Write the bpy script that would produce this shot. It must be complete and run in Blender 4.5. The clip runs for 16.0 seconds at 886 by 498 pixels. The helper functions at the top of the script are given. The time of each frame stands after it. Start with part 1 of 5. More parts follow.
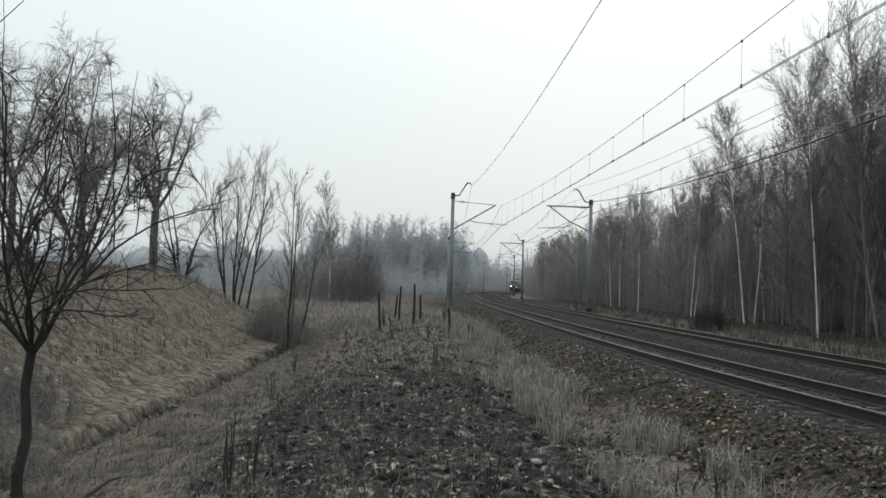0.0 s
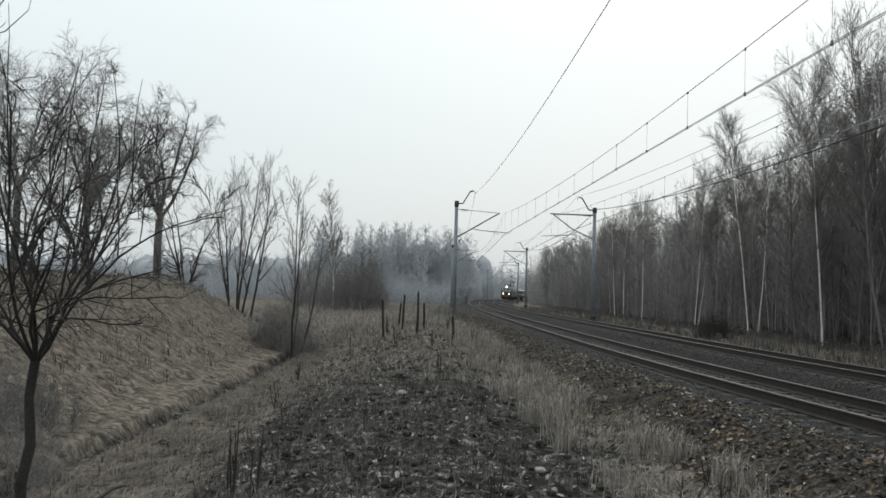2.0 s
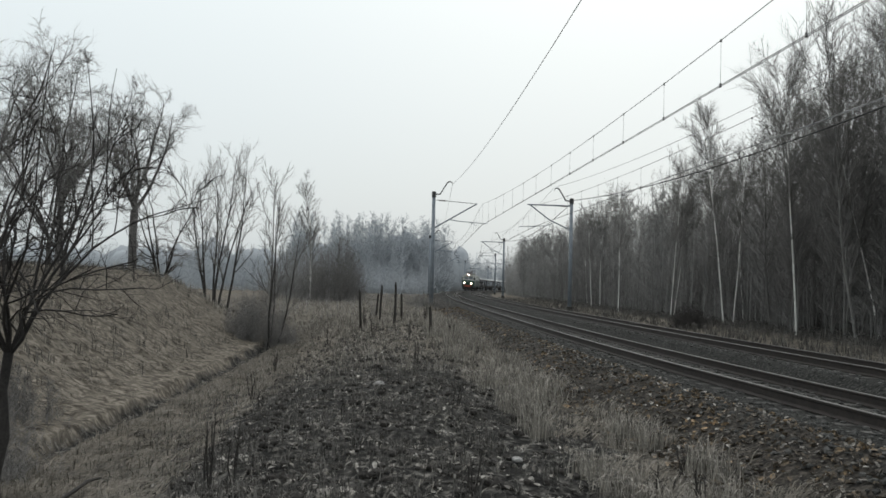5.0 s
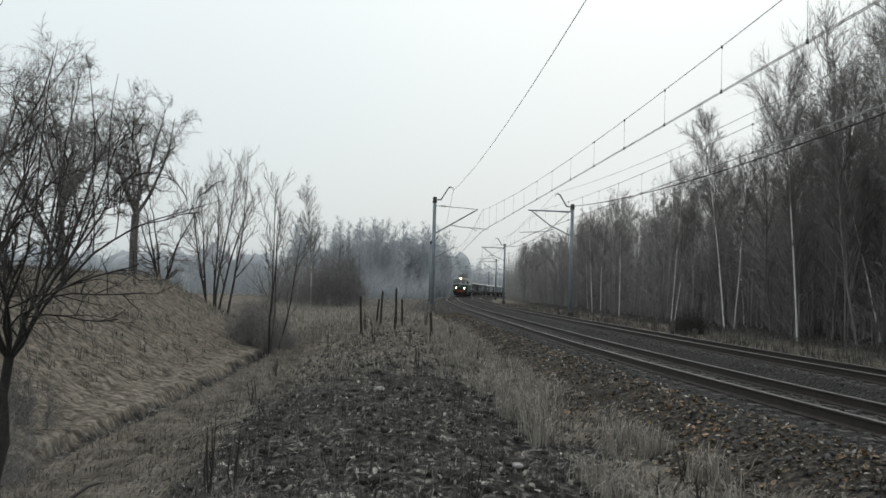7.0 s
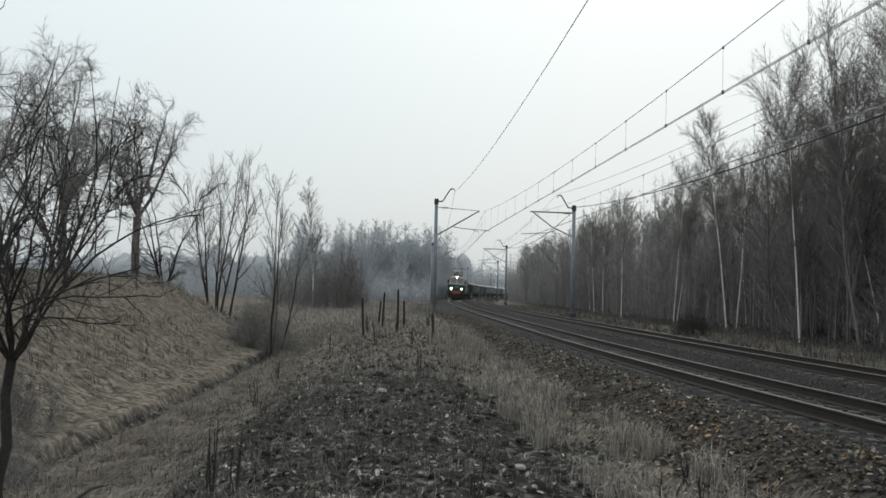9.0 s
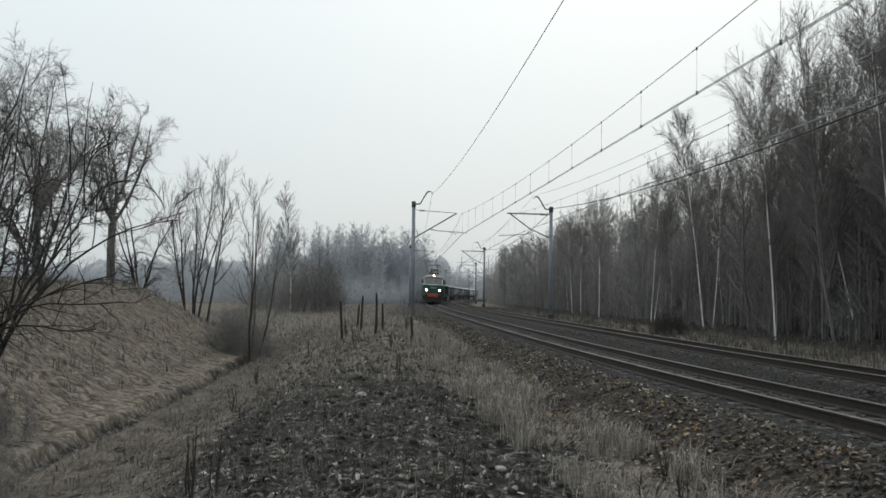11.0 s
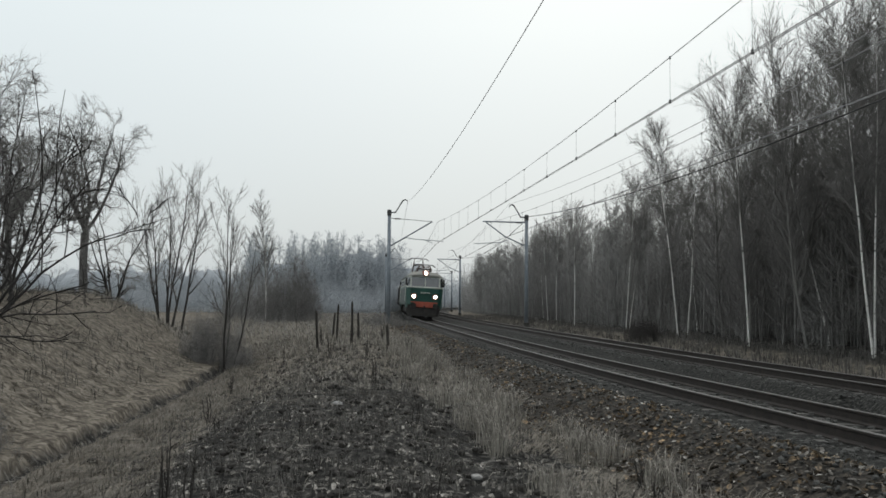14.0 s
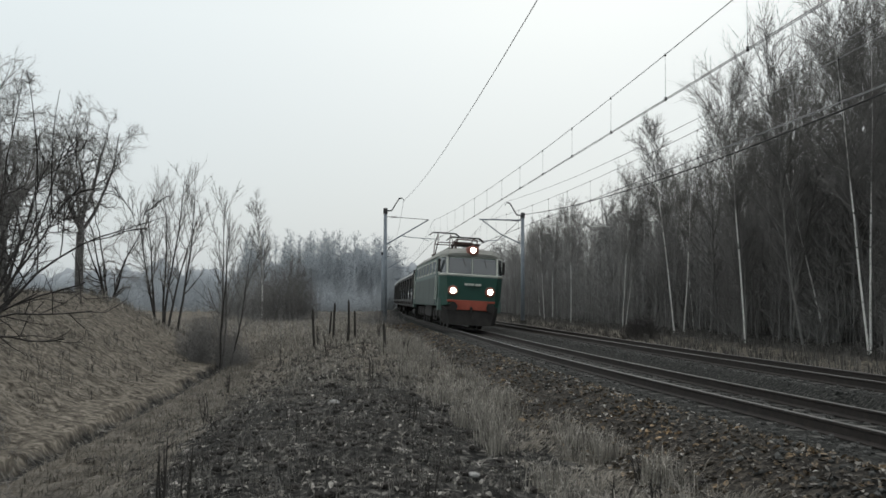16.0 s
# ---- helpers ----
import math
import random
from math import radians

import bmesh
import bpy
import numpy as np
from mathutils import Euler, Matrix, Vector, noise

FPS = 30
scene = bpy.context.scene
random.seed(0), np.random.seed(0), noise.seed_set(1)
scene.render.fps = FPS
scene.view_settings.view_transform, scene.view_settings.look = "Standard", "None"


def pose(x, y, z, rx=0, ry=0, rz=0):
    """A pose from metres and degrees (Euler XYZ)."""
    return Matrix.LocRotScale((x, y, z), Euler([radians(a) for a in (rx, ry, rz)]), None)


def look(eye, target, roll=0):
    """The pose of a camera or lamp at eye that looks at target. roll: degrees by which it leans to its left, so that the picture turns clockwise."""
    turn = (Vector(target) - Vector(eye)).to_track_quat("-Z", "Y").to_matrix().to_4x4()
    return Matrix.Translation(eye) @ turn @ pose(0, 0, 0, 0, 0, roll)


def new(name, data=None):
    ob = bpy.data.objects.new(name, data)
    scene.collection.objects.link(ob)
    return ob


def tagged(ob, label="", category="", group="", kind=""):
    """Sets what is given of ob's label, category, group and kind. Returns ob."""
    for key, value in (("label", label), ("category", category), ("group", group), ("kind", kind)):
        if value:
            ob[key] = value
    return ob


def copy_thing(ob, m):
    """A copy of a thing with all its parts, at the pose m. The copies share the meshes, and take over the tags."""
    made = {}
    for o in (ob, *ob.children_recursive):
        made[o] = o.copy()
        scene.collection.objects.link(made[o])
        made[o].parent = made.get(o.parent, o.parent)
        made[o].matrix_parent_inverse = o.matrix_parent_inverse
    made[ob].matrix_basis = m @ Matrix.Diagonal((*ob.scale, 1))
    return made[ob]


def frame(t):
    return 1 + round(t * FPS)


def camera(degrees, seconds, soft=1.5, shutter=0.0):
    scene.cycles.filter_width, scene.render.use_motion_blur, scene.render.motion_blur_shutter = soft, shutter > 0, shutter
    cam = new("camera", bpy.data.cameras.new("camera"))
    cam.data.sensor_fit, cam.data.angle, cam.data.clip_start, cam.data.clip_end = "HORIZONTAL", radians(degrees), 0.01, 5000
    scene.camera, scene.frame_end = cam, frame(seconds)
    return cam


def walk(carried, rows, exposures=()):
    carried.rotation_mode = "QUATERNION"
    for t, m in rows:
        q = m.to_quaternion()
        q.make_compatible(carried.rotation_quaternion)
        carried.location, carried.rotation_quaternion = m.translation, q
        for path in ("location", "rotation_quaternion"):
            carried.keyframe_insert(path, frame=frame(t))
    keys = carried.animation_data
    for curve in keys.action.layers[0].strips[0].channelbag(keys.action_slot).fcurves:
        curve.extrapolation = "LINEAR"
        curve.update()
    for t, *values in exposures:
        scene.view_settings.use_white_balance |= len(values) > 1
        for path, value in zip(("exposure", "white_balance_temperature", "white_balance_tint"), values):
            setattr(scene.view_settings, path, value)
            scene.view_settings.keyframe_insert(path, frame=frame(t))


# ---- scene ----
EYE = 1.40
cam = camera(50.0, 16.0, soft=1.6)
PATH = [
    (0, 2.100, -1.600, 0.000), (0.5, 2.177, -1.507, 0.061), (1, 2.510, -1.326, 0.140), (1.5, 2.456, -1.538, 0.289),
    (2, 2.580, -1.572, 0.221), (2.5, 2.382, -1.682, 0.171), (3, 2.351, -1.661, 0.017), (3.5, 2.139, -1.954, -0.303),
    (4, 1.980, -1.944, -0.794), (6.5, 2.249, -1.283, -1.166), (7, 2.388, -1.591, -1.100), (7.5, 2.729, -1.998, -1.301),
    (8, 2.328, -1.681, -0.759), (8.5, 2.413, -1.559, -0.856), (11, 2.661, -0.697, -2.292), (11.5, 3.094, -0.599, -3.175),
    (12, 3.198, -0.499, -3.271), (12.5, 3.109, -0.393, -3.486), (13, 3.048, -0.462, -3.704), (13.5, 3.076, -0.515, -3.790),
    (14, 3.175, -0.456, -3.745), (14.5, 3.227, -0.315, -3.806), (15, 3.126, -0.183, -4.168), (15.5, 3.169, -0.197, -3.793),
    (16, 3.063, -0.198, -3.958),
]
walk(cam, [(t, pose(0, 0, EYE, 90 + p, r, y)) for t, p, r, y in PATH],
     exposures=[(0, 0.0), (2, -0.02), (4, -0.06), (8.5, -0.08), (11, -0.10), (12, -0.13), (16, -0.14)])

# ---------------------------------------------------------------- sky and light
SUN_EL, SUN_AZ = radians(38), radians(15)
world = bpy.data.worlds.new("overcast_sky")
scene.world = world
world.use_nodes = True
wn = world.node_tree
wn.nodes.clear()


def wnode(kind, **values):
    n = wn.nodes.new(kind)
    for k, v in values.items():
        n.inputs[k].default_value = v
    return n


sky = wn.nodes.new("ShaderNodeTexSky")
sky.sky_type, sky.sun_disc = "NISHITA", False
sky.sun_elevation, sky.sun_rotation = SUN_EL, SUN_AZ
sky.air_density, sky.dust_density = 1.0, 4.0
clear = wnode("ShaderNodeBackground", Strength=0.10)
wn.links.new(sky.outputs[0], clear.inputs[0])
wco = wn.nodes.new("ShaderNodeTexCoord")
wsep = wn.nodes.new("ShaderNodeSeparateXYZ")
wn.links.new(wco.outputs["Generated"], wsep.inputs[0])
wramp = wn.nodes.new("ShaderNodeValToRGB")
wn.links.new(wsep.outputs[2], wramp.inputs[0])
for pos, col in ((0.0, (0.67, 0.735, 0.765, 1)), (0.10, (0.765, 0.835, 0.88, 1)), (0.28, (0.90, 0.985, 1.0, 1))):
    el = wramp.color_ramp.elements[0] if pos == 0 else (wramp.color_ramp.elements[1] if pos == 0.28 else wramp.color_ramp.elements.new(pos))
    el.position, el.color = pos, col
cloud = wnode("ShaderNodeBackground", Strength=1.0)
wn.links.new(wramp.outputs[0], cloud.inputs[0])
wmix = wnode("ShaderNodeMixShader", Fac=0.88)
wn.links.new(clear.outputs[0], wmix.inputs[1])
wn.links.new(cloud.outputs[0], wmix.inputs[2])
wout = wn.nodes.new("ShaderNodeOutputWorld")
wn.links.new(wmix.outputs[0], wout.inputs[0])
sun_data = bpy.data.lights.new("sun", "SUN")
sun_data.energy, sun_data.angle, sun_data.color = 0.5, radians(30), (1.0, 0.98, 0.95)
sun = new("sun", sun_data)
sun.matrix_world = look((40, 200, 160), (0, 40, 0))

# ---------------------------------------------------------------- materials


def material(name, colors, scale=6.0, rough=0.8, metal=0.0, bump=0.0, fine=40.0, spread=0.0, island=False, glow=0.0, coat=0.0):
    """Noise-mixed colours at two scales, with bump; spread varies the value from object to object or island to island."""
    m = bpy.data.materials.new(name)
    m.use_nodes = True
    t = m.node_tree
    b = t.nodes["Principled BSDF"]
    b.inputs["Roughness"].default_value, b.inputs["Metallic"].default_value = rough, metal
    b.inputs["Coat Weight"].default_value = coat
    co = t.nodes.new("ShaderNodeTexCoord")
    n1, n2 = t.nodes.new("ShaderNodeTexNoise"), t.nodes.new("ShaderNodeTexNoise")
    n1.inputs["Scale"].default_value, n2.inputs["Scale"].default_value = scale, fine
    n1.inputs["Detail"].default_value, n2.inputs["Detail"].default_value = 5, 4
    for n in (n1, n2):
        t.links.new(co.outputs["Object"], n.inputs["Vector"])
    add = t.nodes.new("ShaderNodeMath")
    add.operation = "MULTIPLY_ADD"
    add.inputs[1].default_value, add.inputs[2].default_value = 0.45, 0.0
    t.links.new(n2.outputs[0], add.inputs[0])
    mul = t.nodes.new("ShaderNodeMath")
    mul.operation = "MULTIPLY_ADD"
    mul.inputs[1].default_value = 0.55
    t.links.new(n1.outputs[0], mul.inputs[0])
    t.links.new(add.outputs[0], mul.inputs[2])
    ramp = t.nodes.new("ShaderNodeValToRGB")
    els = ramp.color_ramp.elements
    while len(els) < len(colors):
        els.new(0.5)
    for i, c in enumerate(colors):
        els[i].position = 0.36 + 0.28 * i / max(1, len(colors) - 1)
        els[i].color = (*c, 1)
    t.links.new(mul.outputs[0], ramp.inputs[0])
    out = ramp.outputs[0]
    if spread:
        if island:
            src = t.nodes.new("ShaderNodeNewGeometry").outputs["Random Per Island"]
        else:
            src = t.nodes.new("ShaderNodeObjectInfo").outputs["Random"]
        rng = t.nodes.new("ShaderNodeMapRange")
        rng.inputs[3].default_value, rng.inputs[4].default_value = 1 - spread, 1 + spread
        t.links.new(src, rng.inputs[0])
        hsv = t.nodes.new("ShaderNodeHueSaturation")
        t.links.new(rng.outputs[0], hsv.inputs["Value"])
        t.links.new(out, hsv.inputs["Color"])
        out = hsv.outputs[0]
    t.links.new(out, b.inputs["Base Color"])
    if bump:
        bp = t.nodes.new("ShaderNodeBump")
        bp.inputs["Strength"].default_value, bp.inputs["Distance"].default_value = bump, 0.02
        t.links.new(mul.outputs[0], bp.inputs["Height"])
        t.links.new(bp.outputs[0], b.inputs["Normal"])
    if glow:
        b.inputs["Emission Color"].default_value = (*colors[0], 1)
        b.inputs["Emission Strength"].default_value = glow
    return m


def ground_material():
    """Soil, straw and ballast, blended by the kind of ground that lies there."""
    m = bpy.data.materials.new("earth_and_litter")
    m.use_nodes = True
    t = m.node_tree
    b = t.nodes["Principled BSDF"]
    b.inputs["Roughness"].default_value = 0.95
    b.inputs["Specular IOR Level"].default_value = 0.1
    co = t.nodes.new("ShaderNodeTexCoord")

    def noise_ramp(scale, detail, stops, distort=0.0):
        n = t.nodes.new("ShaderNodeTexNoise")
        n.inputs["Scale"].default_value, n.inputs["Detail"].default_value = scale, detail
        n.inputs["Distortion"].default_value = distort
        t.links.new(co.outputs["Object"], n.inputs["Vector"])
        r = t.nodes.new("ShaderNodeValToRGB")
        while len(r.color_ramp.elements) < len(stops):
            r.color_ramp.elements.new(0.5)
        for e, (p, c) in zip(r.color_ramp.elements, stops):
            e.position, e.color = p, (*c, 1)
        t.links.new(n.outputs[0], r.inputs[0])
        return n, r

    n_soil, soil = noise_ramp(9, 9, ((0.40, (0.011, 0.011, 0.0105)), (0.52, (0.034, 0.0335, 0.031)), (0.61, (0.090, 0.087, 0.080)), (0.70, (0.23, 0.22, 0.20))), 0.6)
    n_straw, straw = noise_ramp(5, 9, ((0.34, (0.055, 0.048, 0.039)), (0.5, (0.140, 0.125, 0.102)), (0.66, (0.26, 0.234, 0.194))), 1.2)
    n_bal, ballast = noise_ramp(22, 6, ((0.36, (0.009, 0.0095, 0.009)), (0.52, (0.025, 0.0262, 0.0245)), (0.68, (0.085, 0.086, 0.080))))
    n_leaf, leaf = noise_ramp(14, 8, ((0.38, (0.018, 0.017, 0.016)), (0.52, (0.050, 0.046, 0.040)), (0.68, (0.11, 0.098, 0.083))), 0.8)
    out = soil.outputs[0]
    edge = t.nodes.new("ShaderNodeTexNoise")
    edge.inputs["Scale"].default_value, edge.inputs["Detail"].default_value = 1.6, 6
    t.links.new(co.outputs["Object"], edge.inputs["Vector"])
    for key, layer in (("straw", straw), ("leaf", leaf), ("ballast", ballast)):
        at = t.nodes.new("ShaderNodeAttribute")
        at.attribute_name = key
        ad = t.nodes.new("ShaderNodeMath")
        ad.operation = "ADD"
        t.links.new(at.outputs["Fac"], ad.inputs[0])
        t.links.new(edge.outputs[0], ad.inputs[1])
        rg = t.nodes.new("ShaderNodeMapRange")
        rg.inputs[1].default_value, rg.inputs[2].default_value = 0.80, 1.20
        t.links.new(ad.outputs[0], rg.inputs[0])
        mx = t.nodes.new("ShaderNodeMixRGB")
        t.links.new(rg.outputs[0], mx.inputs[0])
        t.links.new(out, mx.inputs[1])
        t.links.new(layer.outputs[0], mx.inputs[2])
        out = mx.outputs[0]
    t.links.new(out, b.inputs["Base Color"])
    bp = t.nodes.new("ShaderNodeBump")
    bp.inputs["Strength"].default_value, bp.inputs["Distance"].default_value = 0.9, 0.06
    t.links.new(n_soil.outputs[0], bp.inputs["Height"])
    t.links.new(bp.outputs[0], b.inputs["Normal"])
    return m


def glass_material(name, tint):
    m = bpy.data.materials.new(name)
    m.use_nodes = True
    b = m.node_tree.nodes["Principled BSDF"]
    b.inputs["Base Color"].default_value = (*tint, 1)
    b.inputs["Roughness"].default_value = 0.06
    b.inputs["Coat Weight"].default_value = 1.0
    b.inputs["Specular IOR Level"].default_value = 0.8
    return m


def bark_birch():
    """White bark with dark bands and patches, greyer towards thin wood."""
    m = bpy.data.materials.new("birch_bark")
    m.use_nodes = True
    t = m.node_tree
    b = t.nodes["Principled BSDF"]
    b.inputs["Roughness"].default_value = 0.8
    co = t.nodes.new("ShaderNodeTexCoord")
    mp = t.nodes.new("ShaderNodeMapping")
    mp.inputs["Scale"].default_value = (1.2, 1.2, 3.5)
    t.links.new(co.outputs["Object"], mp.inputs[0])
    n = t.nodes.new("ShaderNodeTexNoise")
    n.inputs["Scale"].default_value, n.inputs["Detail"].default_value = 2.2, 6
    t.links.new(mp.outputs[0], n.inputs["Vector"])
    r = t.nodes.new("ShaderNodeValToRGB")
    for e, (p, c) in zip((r.color_ramp.elements[0], r.color_ramp.elements[1]), ((0.36, (0.07, 0.065, 0.06)), (0.44, (0.76, 0.75, 0.72)))):
        e.position, e.color = p, (*c, 1)
    t.links.new(n.outputs[0], r.inputs[0])
    wide = t.nodes.new("ShaderNodeTexNoise")
    wide.inputs["Scale"].default_value, wide.inputs["Detail"].default_value = 0.55, 3
    t.links.new(co.outputs["Object"], wide.inputs["Vector"])
    rg = t.nodes.new("ShaderNodeMapRange")
    rg.inputs[1].default_value, rg.inputs[2].default_value = 0.48, 0.62
    t.links.new(wide.outputs[0], rg.inputs[0])
    mx = t.nodes.new("ShaderNodeMixRGB")
    mx.inputs[2].default_value = (0.30, 0.292, 0.275, 1)
    t.links.new(rg.outputs[0], mx.inputs[0])
    t.links.new(r.outputs[0], mx.inputs[1])
    t.links.new(mx.outputs[0], b.inputs["Base Color"])
    return m


M_GROUND = ground_material()
M_RAIL = material("rusty_rail_steel", [(0.018, 0.015, 0.013), (0.04, 0.031, 0.026)], 8, 0.75, 0.1, 0.2)
M_HEAD = material("worn_rail_head", [(0.07, 0.067, 0.063), (0.14, 0.136, 0.13)], 3, 0.6, 0.3)
M_SLEEPER = material("old_concrete_sleeper", [(0.035, 0.034, 0.031), (0.090, 0.087, 0.080)], 4, 0.9, 0, 0.3, spread=0.35)
M_STONE = material("ballast_stone", [(0.022, 0.0225, 0.021), (0.10, 0.100, 0.094)], 12, 0.9, 0, 0.3, spread=0.5, island=True)
M_MAST = material("weathered_steel_mast", [(0.16, 0.19, 0.22), (0.27, 0.30, 0.33)], 3, 0.6, 0.2, 0.1)
M_MAST_TOP = material("dark_mast_cap", [(0.03, 0.03, 0.032), (0.06, 0.06, 0.06)], 5, 0.7)
M_WIRE = material("oxidised_copper_wire", [(0.32, 0.325, 0.33), (0.40, 0.405, 0.41)], 2, 0.6, 0.0)
M_WIRE_PALE = material("weathered_aluminium_wire", [(0.50, 0.505, 0.51), (0.60, 0.605, 0.61)], 2, 0.6, 0.0)
M_WIRE_DARK = material("dark_cable", [(0.03, 0.03, 0.03), (0.05, 0.05, 0.05)], 2, 0.6, 0.2)
M_INSUL = material("brown_insulator", [(0.05, 0.035, 0.03), (0.09, 0.06, 0.05)], 4, 0.3)
M_BARK = material("dark_wet_bark", [(0.020, 0.018, 0.017), (0.055, 0.05, 0.046)], 5, 0.9, 0, 0.4, spread=0.2)
# oak bark made greyer and paler, with haze put into its colour
M_BARK_GREY = material("haze_greyed_bark", [(0.05, 0.048, 0.046), (0.13, 0.125, 0.12)], 4, 0.9, 0, 0.4, spread=0.2)
# twig tone lifted so the forest's dark gaps read as hazed
M_TWIG = material("brown_grey_twigs", [(0.12, 0.116, 0.110), (0.22, 0.213, 0.202)], 3, 0.9, spread=0.25)
# twigs of the farther trees, paled so the colour carries the haze
M_TWIG_PALE = material("haze_paled_twigs", [(0.17, 0.168, 0.162), (0.27, 0.266, 0.257)], 3, 0.9, spread=0.2)
M_BIRCH = bark_birch()
M_GRASS = material("dry_straw_grass", [(0.098, 0.089, 0.074), (0.250, 0.226, 0.187)], 1.2, 0.9, spread=0.5, island=True)
M_GRASS_PALE = material("bleached_and_hazed_grass", [(0.17, 0.158, 0.137), (0.38, 0.355, 0.31)], 1.2, 0.9, spread=0.5, island=True)
M_GRASS_DARK = material("dark_withered_grass", [(0.05, 0.048, 0.044), (0.15, 0.142, 0.128)], 1.2, 0.9, spread=0.5, island=True)
M_LEAF = material("fallen_brown_leaves", [(0.030, 0.027, 0.023), (0.10, 0.082, 0.060), (0.34, 0.235, 0.13)], 2.0, 0.8, spread=0.7, island=True)
M_LEAF_PALE = material("pale_dry_leaves", [(0.07, 0.063, 0.055), (0.24, 0.225, 0.20), (0.50, 0.48, 0.44)], 2.0, 0.8, spread=0.6, island=True)
M_STALK = material("dead_weed_stalk", [(0.02, 0.018, 0.016), (0.045, 0.04, 0.035)], 6, 0.9)
# base colour holds the haze: pale blue-grey for distance
M_FAR = material("haze_painted_far_woods", [(0.35, 0.38, 0.405), (0.42, 0.45, 0.475)], 0.08, 1.0, spread=0.06, island=True)
# thicket wood lightened, the haze between the stems put into its colour
M_MIDWOOD = material("haze_lifted_thicket", [(0.17, 0.168, 0.161), (0.27, 0.266, 0.256)], 0.5, 1.0, spread=0.3, island=True)

# ---------------------------------------------------------------- mesh helpers


def mesh_object(name, verts, faces, mat, smooth=True, parent=None, label=""):
    me = bpy.data.meshes.new(name)
    me.from_pydata([tuple(v) for v in verts], [], [tuple(int(i) for i in f) for f in faces])
    if smooth:
        me.polygons.foreach_set("use_smooth", [True] * len(me.polygons))
    me.materials.append(mat)
    ob = new(name, me)
    ob.parent = parent
    return tagged(ob, label)


def part(name, bm, mat, parent, label="", smooth=False):
    me = bpy.data.meshes.new(name)
    bm.normal_update()
    bm.to_mesh(me)
    bm.free()
    if smooth:
        me.polygons.foreach_set("use_smooth", [True] * len(me.polygons))
    me.materials.append(mat)
    ob = new(name, me)
    ob.parent = parent
    return tagged(ob, label)


def empty(name, m=None):
    ob = new(name)
    ob.empty_display_size = 0.2
    if m is not None:
        ob.matrix_basis = m
    return ob


def box(bm, x0, x1, y0, y1, z0, z1, bevel=0.0):
    geo = bmesh.ops.create_cube(bm, size=1.0, matrix=Matrix.LocRotScale(((x0 + x1) / 2, (y0 + y1) / 2, (z0 + z1) / 2), None, (x1 - x0, y1 - y0, z1 - z0)))
    if bevel:
        es = {e for v in geo["verts"] for e in v.link_edges}
        bmesh.ops.bevel(bm, geom=list(es), offset=bevel, segments=2, affect="EDGES", profile=0.6)
    return bm


def rod(bm, a, b, r, r2=None, n=8):
    a, b = Vector(a), Vector(b)
    d = b - a
    m = Matrix.Translation((a + b) / 2) @ d.to_track_quat("Z", "Y").to_matrix().to_4x4()
    bmesh.ops.create_cone(bm, cap_ends=True, segments=n, radius1=r, radius2=r if r2 is None else r2, depth=d.length, matrix=m)
    return bm


def across(a, b):
    return np.array((a[1] * b[2] - a[2] * b[1], a[2] * b[0] - a[0] * b[2], a[0] * b[1] - a[1] * b[0]))


def tubes(lines, sides):
    """Vertices and faces of tapering tubes along polylines, each with its radii."""
    verts, faces, base = [], [], 0
    ang = np.arange(sides) * 2 * math.pi / sides
    ca, sa = np.cos(ang), np.sin(ang)
    quad = {}
    for pts, rad in lines:
        pts, rad = np.asarray(pts, float), np.asarray(rad, float)
        d = pts[-1] - pts[0]
        d = d / (math.sqrt(d @ d) + 1e-9)
        u = across(d, (0.0, 0.0, 1.0) if abs(d[2]) < 0.9 else (1.0, 0.0, 0.0))
        u /= math.sqrt(u @ u)
        v = across(d, u)
        ring = pts[:, None, :] + rad[:, None, None] * (ca[None, :, None] * u + sa[None, :, None] * v)
        n = len(pts)
        if n not in quad:
            i, k = np.meshgrid(np.arange(n - 1), np.arange(sides), indexing="ij")
            k2 = (k + 1) % sides
            quad[n] = np.stack([i * sides + k, i * sides + k2, (i + 1) * sides + k2, (i + 1) * sides + k], -1).reshape(-1, 4)
        verts.append(ring.reshape(-1, 3))
        faces.append(quad[n] + base)
        base += n * sides
    return np.concatenate(verts), np.concatenate(faces)


def spikes(p, e, r):
    """Thin three-sided twigs from points p to tips e, all at once, as triangles."""
    p, e, r = np.asarray(p, float), np.asarray(e, float), np.asarray(r, float)
    d = e - p
    d /= np.linalg.norm(d, axis=1)[:, None] + 1e-9
    ref = np.where(np.abs(d[:, 2:3]) < 0.9, np.array([[0.0, 0.0, 1.0]]), np.array([[1.0, 0.0, 0.0]]))
    u = np.cross(d, ref)
    u /= np.linalg.norm(u, axis=1)[:, None]
    v = np.cross(d, u)
    out = [p + r[:, None] * (math.cos(a) * u + math.sin(a) * v) for a in (0, 2.094, 4.189)] + [e]
    verts = np.stack(out, 1).reshape(-1, 3)
    b = np.arange(len(p))[:, None] * 4
    faces = np.stack([b + np.array([[i, (i + 1) % 3, 3]]) for i in range(3)], 1).reshape(-1, 3)
    return verts, faces


